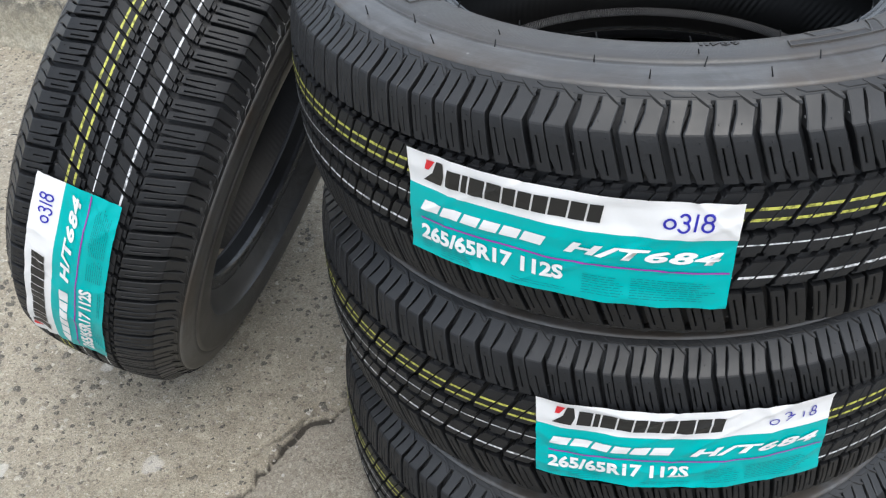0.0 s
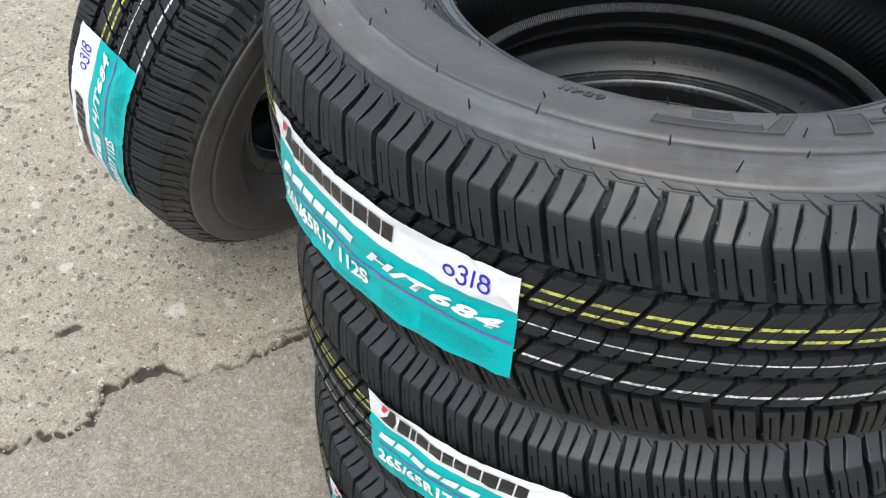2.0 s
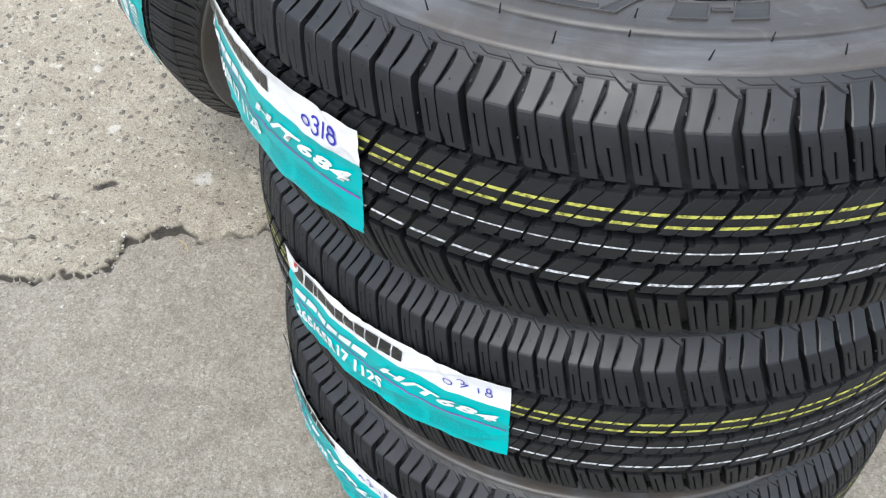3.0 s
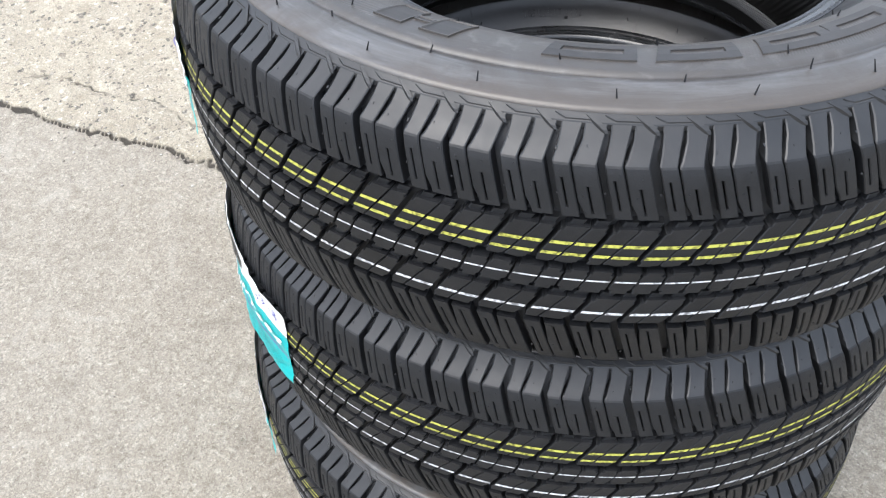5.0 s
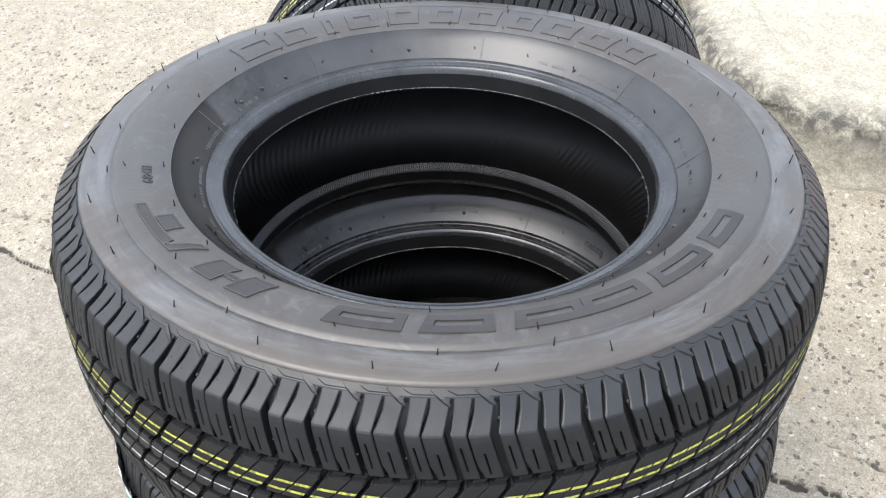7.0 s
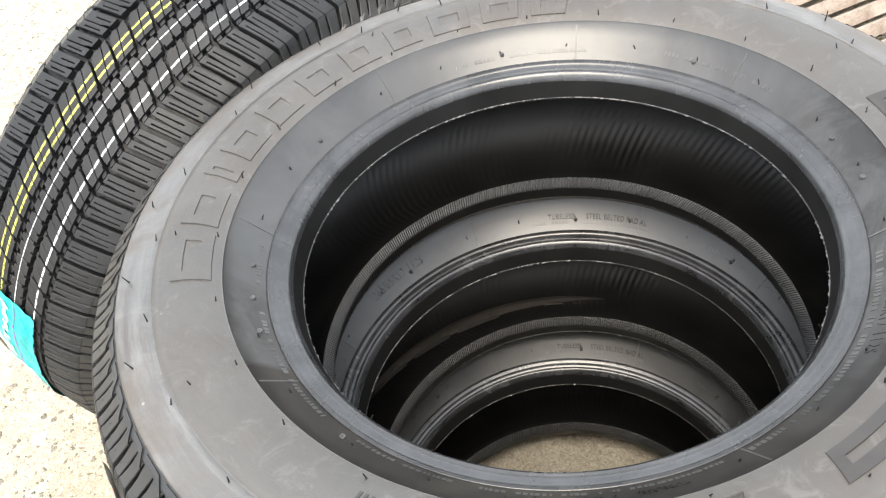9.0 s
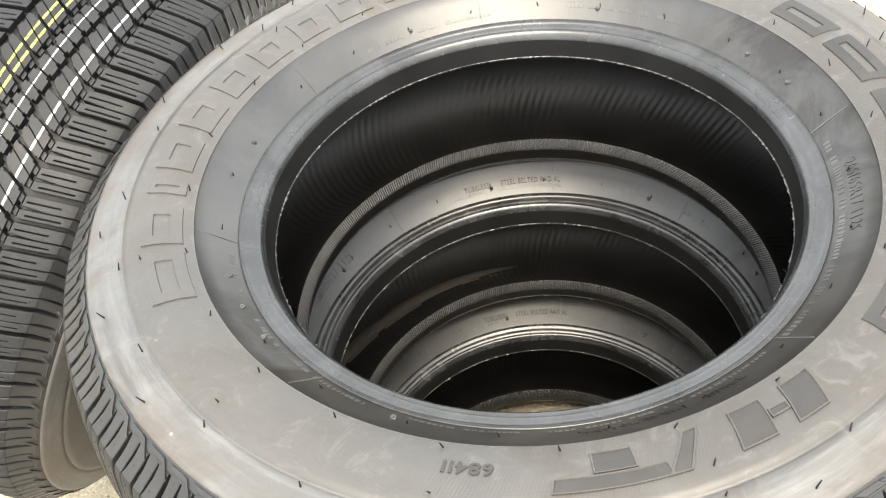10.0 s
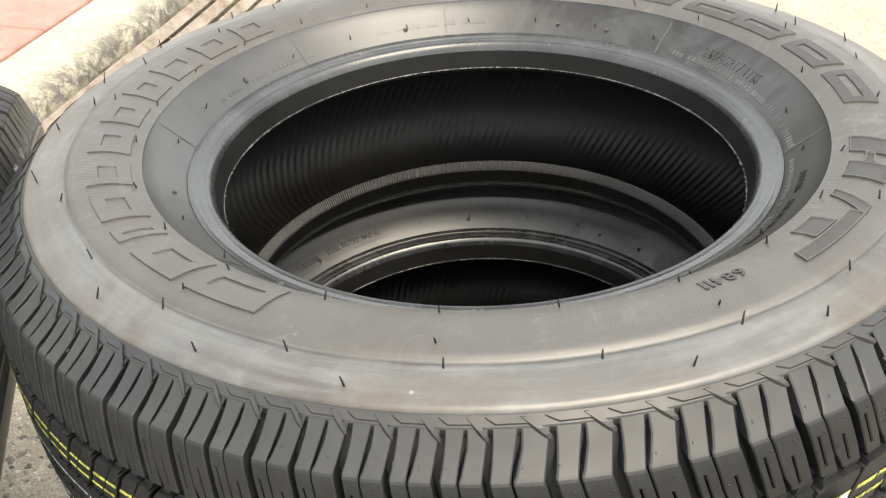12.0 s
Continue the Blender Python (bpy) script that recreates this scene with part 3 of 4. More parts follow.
def type_ring():
    """H/T, in three raised signs."""
    r0, r1, rm, rn = 0.277, 0.305, 0.2875, 0.2945
    signs = [[[(-53.2, r0), (-58.2, r0), (-60.0, r1), (-55.4, r1)], [(-61.2, r0), (-66.0, r0), (-67.4, r1), (-62.6, r1)], [(-58.9, rm), (-61.8, rm), (-62.0, rn), (-59.3, rn)]],
             [[(-70.0, r0), (-72.0, r0), (-76.0, r1), (-73.2, r1)]],
             [[(-78.6, r0), (-83.8, r0), (-83.8, 0.294), (-78.6, 0.294)], [(-75.4, 0.2942), (-88.4, 0.2942), (-88.8, r1), (-75.0, r1)]]]
    out = []
    for polys in signs:
        s = Soup()
        for p in polys:
            plate(s, p)
        out.append(soup_mesh("relief_letter", s, SIDE, LETTER))
    return out


def text_mesh(body, size, shear=0.0, offset=0.0, extrude=0.0, space=1.0):
    cu = bpy.data.curves.new("text", "FONT")
    cu.body, cu.size, cu.shear, cu.offset, cu.extrude, cu.space_character = body, size, shear, offset, extrude, space
    cu.resolution_u = 3
    ob = new("text", cu)
    dg = bpy.context.evaluated_depsgraph_get()
    dg.update()
    me = bpy.data.meshes.new_from_object(ob.evaluated_get(dg))
    bpy.data.objects.remove(ob)
    return me


def ring_text(body, size, radius, mid, mat, lift=0.0009, stretch=1.0, space=1.1, offset=0.0):
    """Raised words on the flank, tops outward, read clockwise from above."""
    me = text_mesh(body, size, extrude=lift, space=space, offset=offset)
    xs = [v.co.x for v in me.vertices]
    c = (min(xs) + max(xs)) / 2
    for v in me.vertices:
        a = radians(mid) - (v.co.x - c) * stretch / radius
        r = radius + v.co.y
        v.co = cyl(r, a, ring_z(r) + (lift if v.co.z > 0 else -0.0006))
    me.materials.clear()
    me.materials.append(mat)
    return me


def hairs_mesh():
    """Rubber vent spikes left by the mould."""
    s = Soup()
    rng = random.Random(11)
    fam = [(0.3395, 15, 11.3, 0.0095), (0.3235, 15, 4.1, 0.0075), (0.3060, 30, 18.8, 0.007), (0.272, 15, 3.0, 0.006), (0.2490, 15, 10.0, 0.005)]
    for r, step, first, ln in fam:
        for k in range(int(360 / step)):
            a = radians(first + step * k + rng.uniform(-0.6, 0.6))
            if rng.random() < 0.12:
                continue
            h = ln * rng.uniform(0.7, 1.15)
            base = Vector(cyl(r, a, ring_z(r) - 0.0008))
            tip = base + Vector((rng.uniform(-0.35, 0.35), rng.uniform(-0.35, 0.35), 1)).normalized() * h
            ring = []
            for t, w in ((0, 0.0009), (0.15, 0.0007), (1, 0.00045)):
                c = base.lerp(tip, t)
                ring.append([(c.x + w * math.cos(q * math.pi / 2.5), c.y + w * math.sin(q * math.pi / 2.5), c.z) for q in range(5)])
            s.grid(ring, close=True)
            s.face(ring[-1])
    for k in range(24):
        a = radians(4 + 15 * k)
        c = Vector(cyl(0.2144, a, 0.0612))
        d = Vector((-math.cos(a), -math.sin(a), 0.9)).normalized() * 0.005
        ring = [[tuple(c + d * t + Vector((w * math.cos(q * 2.1), w * math.sin(q * 2.1), 0))) for q in range(3)] for t, w in ((0, 0.0007), (1, 0.0004))]
        s.grid(ring, close=True)
        s.face(ring[-1])
    return soup_mesh("vent_stubble", s, TREAD)


def marks_mesh():
    """Fine moulded marks on the inner ring: short bars of tiny relief, thin radial ridges and round nubs."""
    s = Soup()
    rng = random.Random(17)

    def bar(a, r0, r1, w, h):
        pts = [(r0, a - w / 2), (r0, a + w / 2), (r1, a + w / 2), (r1, a - w / 2)]
        lo = [cyl(r, q, ring_z(r) - 0.0004) for r, q in pts]
        hi = [cyl(r, q, ring_z(r) + h) for r, q in pts]
        s.grid([lo, hi], close=True)
        s.face(hi)
    for start, end, r0, hgt in ((-146, -118, 0.2412, 0.0034), (-110, -92, 0.2408, 0.0026), (-88, -50, 0.2410, 0.0030), (-46, 4, 0.2412, 0.0042), (52, 78, 0.2470, 0.0034), (96, 128, 0.2440, 0.0030), (196, 206, 0.2420, 0.0030)):
        a = start
        while a < end:
            w = rng.uniform(0.35, 0.85)
            bar(radians(a), r0, r0 + hgt * rng.uniform(0.85, 1.0), radians(w), 0.0004)
            a += w + (0.35 if rng.random() < 0.8 else 1.6)
    for a in (-168.0, -128.0, -47.0, 8.0, 61.0, 98.0, 143.0):
        bar(radians(a), 0.2382, 0.2640, 0.0012 / 0.25, 0.0005)
    for a in (-158.0, -149.5, -141.0, -112.0, 22.0, 34.0, 71.0, 115.0, 164.0):
        c = Vector(cyl(0.2475, radians(a), ring_z(0.2475)))
        rings = [[(c.x + w * math.cos(q * math.pi / 5), c.y + w * math.sin(q * math.pi / 5), c.z + h) for q in range(10)] for w, h in ((0.0024, -0.0024), (0.0022, 0.0014), (0.0014, 0.0015), (0.0010, 0.0009), (0.0003, 0.0009))]
        s.grid(rings, close=True)
    return soup_mesh("fine_relief", s, FLASH)


def flash_mesh():
    """The thin ragged moulding seam along the bead's inner lip."""
    s = Soup()
    rng = random.Random(5)
    n = 720
    rows = [[], [], []]
    for k in range(n):
        a = 2 * math.pi * k / n
        w = 0.0016 * rng.random() ** 3
        rows[0].append(cyl(0.2146, a, 0.0614))
        rows[1].append(cyl(0.2138 - w, a, 0.0602))
        rows[2].append(cyl(0.2147, a, 0.0590))
    s.grid(rows, close=True)
    return soup_mesh("mould_seam", s, FLASH)


# ---- the paper label ----
L_LEN, L_HI = 0.2720, 0.100


def label_point(x, y, lift, seed):
    """x along the label from its start, y up from its lower edge; metres."""
    n = noise.noise(Vector((x * 26 + seed, y * 24, seed * 3.1))) * 0.0020
    n += noise.noise(Vector((x * 14 - seed, y * 80, 1.7))) * 0.0013
    n += noise.noise(Vector((x * 70 + y * 40, y * 30, seed))) * 0.0005
    n += 0.0013 * max(0.0, 1 - 10 * abs(noise.noise(Vector((x * 9 + y * 13 + seed * 5, y * 7 - x * 4, 0.4)))))
    n += 0.0010 * max(0.0, 1 - 12 * abs(noise.noise(Vector((x * 13 - y * 22, y * 9 + seed, 7.4)))))
    sag = 0.0012 * max(0.0, 1 - y / 0.022) ** 2
    a = (x - L_LEN / 2) / R_TREAD
    return cyl(R_TREAD + 0.0022 + n + sag + lift, a, y - L_HI / 2)


def label_mesh(seed):
    s = Soup()
    nx = 136
    ys = [0.066 * k / 26 for k in range(27)] + [0.066 + 0.034 * k / 14 for k in range(1, 15)]
    rng = random.Random(int(seed * 7))
    for y0, y1 in zip(ys, ys[1:]):
        mat = 0 if y0 >= 0.0659 else 1
        s.grid([[label_point(L_LEN * k / nx, y, 0.0, seed) for k in range(nx + 1)] for y in (y0, y1)], mat=mat)
    me = bpy.data.meshes.new("label")
    me.from_pydata(s.v, [], s.f)
    for mt in (PAPER, TEAL):
        me.materials.append(mt)
    me.polygons.foreach_set("material_index", s.i)
    bm = bmesh.new()
    bm.from_mesh(me)
    bmesh.ops.remove_doubles(bm, verts=bm.verts, dist=1e-6)
    for f in bm.faces:
        f.smooth = True
    bm.to_mesh(me)
    bm.free()
    return me


def on_label(me, x, y, sx, sy, seed, mat, lift=0.0014):
    for v in me.vertices:
        v.co = label_point(x + v.co.x * sx, y + v.co.y * sy, lift, seed)
    me.materials.clear()
    me.materials.append(mat)
    return me


def flat_polys(name, polys, seed, mat, lift=0.0008):
    """Plain printed shapes; each polygon is a quad, cut into strips so that it follows the paper."""
    s = Soup()
    for (x0, y0), (x1, y1), (x2, y2), (x3, y3) in polys:
        n = max(1, int(max(abs(x1 - x0), abs(x2 - x3)) / 0.002))
        m = max(1, int(max(abs(y3 - y0), abs(y2 - y1)) / 0.003))
        rows = []
        for q in range(m + 1):
            v = q / m
            xa, ya, xb, yb = x0 + (x3 - x0) * v, y0 + (y3 - y0) * v, x1 + (x2 - x1) * v, y1 + (y2 - y1) * v
            rows.append([label_point(xa + (xb - xa) * k / n, ya + (yb - ya) * k / n, lift, seed) for k in range(n + 1)])
        s.grid(rows)
    me = bpy.data.meshes.new(name)
    me.from_pydata(s.v, [], s.f)
    me.materials.append(mat)
    return me


def ribbon(paths, width, seed, mat):
    polys = []
    for path in paths:
        for (x0, y0), (x1, y1) in zip(path, path[1:]):
            d = Vector((x1 - x0, y1 - y0))
            if d.length < 1e-6:
                continue
            n = Vector((-d.y, d.x)).normalized() * width / 2
            e = d.normalized() * width * 0.3
            polys.append(((x0 - n.x - e.x, y0 - n.y - e.y), (x1 - n.x + e.x, y1 - n.y + e.y), (x1 + n.x + e.x, y1 + n.y + e.y), (x0 + n.x - e.x, y0 + n.y - e.y)))
    return flat_polys("ink", polys, seed, mat, 0.0010)


def arc(cx, cy, rx, ry, a0, a1, n=14):
    return [(cx + rx * math.cos(radians(a0 + (a1 - a0) * k / n)), cy + ry * math.sin(radians(a0 + (a1 - a0) * k / n))) for k in range(n + 1)]


def bars(x0, y0, w, rows, pitch, seed_, hgt=0.00045):
    """Lines of unreadable small print as plain bars."""
    rng = random.Random(seed_)
    out = []
    for k in range(rows):
        x, y = x0, y0 - k * pitch
        end = x0 + w * rng.uniform(0.75, 1.0)
        while x < end:
            ln = rng.uniform(0.003, 0.008)
            out.append(((x, y), (min(x + ln, end), y), (min(x + ln, end), y + hgt), (x, y + hgt)))
            x += ln + 0.0012
    return out


def label_parts(seed, pen):
    """All meshes of one label: name, mesh, words on it."""
    out = []
    x = 0.0385
    for w in (0.0128, 0.0050, 0.0132, 0.0130, 0.0104, 0.0112, 0.0116, 0.0142, 0.0126, 0.0104):
        h0, h1, sh = 0.0748, 0.0916, 0.0024
        block_ = [((x, h0), (x + w, h0), (x + w + sh, h1), (x + sh, h1))]
        out.append(("print_block", flat_polys("print_block", block_, seed, BLACK), "plain black printed block"))
        x += w + 0.0017
    first = [((0.0155, 0.0732), (0.0335, 0.0732), (0.0372, 0.0830), (0.0255, 0.0830)), ((0.0258, 0.0830), (0.0372, 0.0830), (0.0360, 0.0950), (0.0300, 0.0950))]
    out.append(("print_block", flat_polys("print_block", first, seed, BLACK), "plain black printed block"))
    out.append(("red_corner", flat_polys("red_corner", [((0.0180, 0.0850), (0.0222, 0.0850), (0.0285, 0.0945), (0.0205, 0.0945))], seed, RED, 0.0011), "small red printed corner"))
    x = 0.0130
    for w in (0.0170, 0.0168, 0.0152, 0.0150, 0.0152, 0.0180):
        h0, h1, sh = 0.0446, 0.0546, 0.0046
        bars_ = [((x, h0), (x + w, h0), (x + w + sh, h1), (x + sh, h1))]
        out.append(("print_block", flat_polys("print_block", bars_, seed, PAPER), "plain white printed block"))
        x += w + 0.0026
    t = text_mesh("H/T684", 0.0142, shear=0.3, offset=0.0006, space=1.12)
    xs = [v.co.x for v in t.vertices]
    out.append(("type_text", on_label(t, 0.142 - min(xs) * 0.121 / (max(xs) - min(xs)), 0.0446, 0.121 / (max(xs) - min(xs)), 1.0, seed, PAPER), "white slanted printed letters"))
    polys = [((0.0125, 0.0343), (0.2700, 0.0343), (0.2700, 0.0359), (0.0125, 0.0359))]
    out.append(("magenta_line", flat_polys("magenta_line", polys, seed, MAGENTA), "thin magenta printed line"))
    t = text_mesh("265/65R17 112S", 0.0195, offset=0.0008)
    xs = [v.co.x for v in t.vertices]
    out.append(("size_text", on_label(t, 0.0130, 0.0158, 0.130 / (max(xs) - min(xs)), 1.0, seed, PAPER), "white printed size letters"))
    fine = bars(0.012, 0.012, 0.012, 4, 0.0022, 1) + bars(0.032, 0.012, 0.034, 5, 0.0022, 2) + bars(0.158, 0.024, 0.034, 8, 0.0024, 3) + bars(0.196, 0.025, 0.068, 9, 0.0022, 4) + bars(0.100, 0.007, 0.05, 2, 0.0022, 5)
    out.append(("fine_print", flat_polys("fine_print", fine, seed, FINE), "rows of tiny dark print"))
    x0, y0 = 0.2155, 0.0765
    if pen == 0:
        paths = [arc(x0 + 0.004, y0 + 0.0045, 0.0040, 0.0042, 60, 430), arc(x0 + 0.0145, y0 + 0.0095, 0.0034, 0.0035, 150, -90), arc(x0 + 0.0140, y0 + 0.0025, 0.0040, 0.0042, 90, -150),
                 [(x0 + 0.0235, y0 + 0.0135), (x0 + 0.0225, y0 - 0.0005)], arc(x0 + 0.0320, y0 + 0.0110, 0.0034, 0.0036, -60, 300), arc(x0 + 0.0315, y0 + 0.0035, 0.0040, 0.0042, 90, 450)]
        wd = 0.0019
    else:
        paths = [arc(x0 + 0.000, y0 + 0.0035, 0.0042, 0.0034, 60, 430), arc(x0 + 0.0120, y0 + 0.0095, 0.0034, 0.0030, 150, -80), [(x0 + 0.0125, y0 + 0.0066), (x0 + 0.0190, y0 + 0.0075), (x0 + 0.0120, y0 + 0.0015)],
                 [(x0 + 0.0280, y0 + 0.0085), (x0 + 0.0285, y0 + 0.0015)], arc(x0 + 0.0375, y0 + 0.0095, 0.0020, 0.0034, -60, 300), arc(x0 + 0.0375, y0 + 0.0035, 0.0030, 0.0030, 90, 450)]
        wd = 0.0012
    out.append(("pen_writing", ribbon(paths, wd, seed, INK), "blue handwritten ballpoint figures"))
    return out


# ---- tyres: shared meshes ----
M_TREAD, M_STRIPES = tread_mesh(), [stripe_mesh(k) for k in range(4)]
M_SIDES = [revolve_mesh("sidewall", both(SIDE_PROFILE, s_), SIDE) for s_ in (1, -1)]
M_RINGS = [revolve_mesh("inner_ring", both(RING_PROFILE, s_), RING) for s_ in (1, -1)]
M_BEADS = [revolve_mesh("bead", both(BEAD_PROFILE, s_), BEAD) for s_ in (1, -1)]
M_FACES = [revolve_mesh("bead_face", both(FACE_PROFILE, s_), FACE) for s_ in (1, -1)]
M_TOES = [revolve_mesh("bead_toe", both(TOE_PROFILE, s_), TOE) for s_ in (1, -1)]
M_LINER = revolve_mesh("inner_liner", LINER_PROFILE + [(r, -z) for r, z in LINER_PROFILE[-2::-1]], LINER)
M_BASE = revolve_mesh("carcass", BASE_PROFILE + [(r, -z) for r, z in BASE_PROFILE[-2::-1]], TREAD)
M_PADS, M_HAIRS, M_FLASH, M_MARKS = pads_mesh(), hairs_mesh(), flash_mesh(), marks_mesh()
M_BRAND, M_MODEL, M_TYPE = brand_ring(), model_ring(), type_ring()
M_TEXTS = [("number_relief", ring_text("684II", 0.0125, 0.2830, -98.2, LETTER, 0.0008, 1.15, offset=0.0003)), ("size_relief", ring_text("265/65R17 112S", 0.0105, 0.2480, -12.0, RING, 0.0007)),
           ("tubeless_relief", ring_text("TUBELESS", 0.0065, 0.2480, -61.0, RING, 0.0006)), ("radial_relief", ring_text("STEEL BELTED RADIAL", 0.0065, 0.2480, -76.0, RING, 0.0006))]


def tyre(m, letters, seed, label_turn, label_up, label_lean, pen, words):
    """letters: degrees by which the flank marks are turned; label_turn: degrees of the label's middle."""
    t = tagged(new("tyre"), words, "tyre", "set of four tyres")
    t.matrix_basis = m
    spin = pose(0, 0, 0, 0, 0, letters)
    place_mesh("carcass", M_BASE, t)
    tread = place_mesh("tread", M_TREAD, t, m=pose(0, 0, 0, 0, 0, (seed - 1) * 57.3))
    tagged(place_mesh("shoulder_relief", M_PADS, tread), kind="stuff")
    for k, me in enumerate(M_STRIPES):
        place_mesh("stripe", me, tread, "broken yellow painted line" if k < 2 else "broken white painted line")
    for k in (0, 1):
        side = place_mesh("sidewall", M_SIDES[k], t, m=spin)
        if k == 0:
            for nm, me in (("vent_stubble", M_HAIRS), *M_TEXTS):
                tagged(place_mesh(nm, me, side), kind="stuff")
            for me in M_BRAND + M_MODEL:
                place_mesh("relief_plate", me, side)
            for me in M_TYPE:
                place_mesh("relief_letter", me, side)
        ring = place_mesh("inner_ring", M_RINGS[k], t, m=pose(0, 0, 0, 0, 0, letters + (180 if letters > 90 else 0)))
        if k == 0:
            tagged(place_mesh("fine_relief", M_MARKS, ring), kind="stuff")
        bead = place_mesh("bead", M_BEADS[k], t, m=spin)
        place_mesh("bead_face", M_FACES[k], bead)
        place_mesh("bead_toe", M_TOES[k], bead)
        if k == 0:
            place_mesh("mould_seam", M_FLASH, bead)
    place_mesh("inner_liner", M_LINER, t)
    lm = pose(0, 0, label_up, 0, 0, label_turn) @ pose(0, 0, 0, label_lean, 0, 0)
    lab = place_mesh("paper_label", label_mesh(seed), t, "white and teal printed paper label", lm)
    for nm, me, w in label_parts(seed, pen):
        tagged(place_mesh(nm, me, lab, w), kind="stuff" if nm == "fine_print" else "")
    return t


def frame_of(centre, axis):
    z = Vector(axis).normalized()
    x = (Vector((1, 0, 0)) - z * z.x).normalized()
    y = z.cross(x)
    return Matrix.Translation(centre) @ Matrix((x, y, z)).transposed().to_4x4()


tyre(frame_of((-0.0239, 0.0404, 0.6164), (-0.0322, 0.0650, 0.9974)), 0.0, 1.0, -117.35, -0.003, -1.6, 0, "black tyre on top of the stack with a paper label")
tyre(frame_of((-0.0156, 0.0355, 0.3692), (-0.046, 0.061, 0.9971)), 165.0, 2.0, -99.2, 0.0125, 0.0, 1, "black tyre in the middle of the stack with a paper label")
tyre(frame_of((-0.0080, 0.0150, 0.1235), (-0.018, 0.026, 0.999)), 165.0, 3.0, -116.0, 0.006, 0.0, 1, "black tyre standing on the ground under the stack")
ln = Vector((-0.8785, 0.3485, 0.3268)).normalized()
lu = ln.cross(Vector((0, 0, 1))).normalized()
lv = lu.cross(ln)
LEAN = Matrix.Translation((-0.5476, 0.3469, 0.3727)) @ Matrix((lu, -lv, ln)).transposed().to_4x4()
tyre(LEAN, 40.0, 4.0, -179.5, 0.016, 0.0, 0, "black tyre leaning upright against the stack, labelled")

# ---- road ----
KD, KN = Vector((0.7455, 0.6665)), Vector((-0.6665, 0.7455))
KERB_Q = 1.10
SEAM = [(-3.2, -2.2), (-1.43, -0.78), (-1.30, -0.69), (-1.20, -0.62), (-1.09, -0.51), (-0.96, -0.43), (-0.83, -0.31), (-0.72, -0.235), (-0.690, -0.195), (-0.712, -0.150), (-0.65, -0.087), (-0.605, -0.080), (-0.55, -0.03), (-0.46, 0.070), (-0.415, 0.095), (-0.20, 0.27), (0.055, 0.498), (0.10, 0.545), (0.185, 0.614), (0.6, 0.90), (3.0, 2.6)]
CRACKS = [[(-0.10, 0.56), (-0.042, 0.591), (0.023, 0.607), (0.108, 0.672), (0.30, 0.78)], [(-1.05, -0.20), (-0.93, -0.19), (-0.86, -0.13), (-0.80, -0.06)], [(-0.60, -0.080), (-0.545, 0.01), (-0.48, 0.06), (-0.44, 0.13)], [(-1.25, -0.50), (-1.08, -0.38), (-0.98, -0.28), (-0.83, -0.22), (-0.72, -0.16)], [(-1.6, 0.1), (-1.3, 0.3), (-1.1, 0.62)]]


def near_path(px, py, path):
    """Distance from points to a polyline, and the side they lie on."""
    best = np.full(px.shape, 1e9)
    side = np.zeros(px.shape)
    for (x0, y0), (x1, y1) in zip(path, path[1:]):
        dx, dy = x1 - x0, y1 - y0
        t = np.clip(((px - x0) * dx + (py - y0) * dy) / (dx * dx + dy * dy), 0, 1)
        ex, ey = px - x0 - t * dx, py - y0 - t * dy
        d = np.hypot(ex, ey)
        sd = np.sign(dx * (py - y0) - dy * (px - x0))
        side = np.where(d < best - 1e-9, sd, side)
        best = np.minimum(best, d)
    return best, side


def smooth_step(t):
    t = np.clip(t, 0, 1)
    return t * t * (3 - 2 * t)


def road_height(px, py):
    q = px * KN.x + py * KN.y
    return 0.073 * smooth_step((q - 0.56) / 0.53)


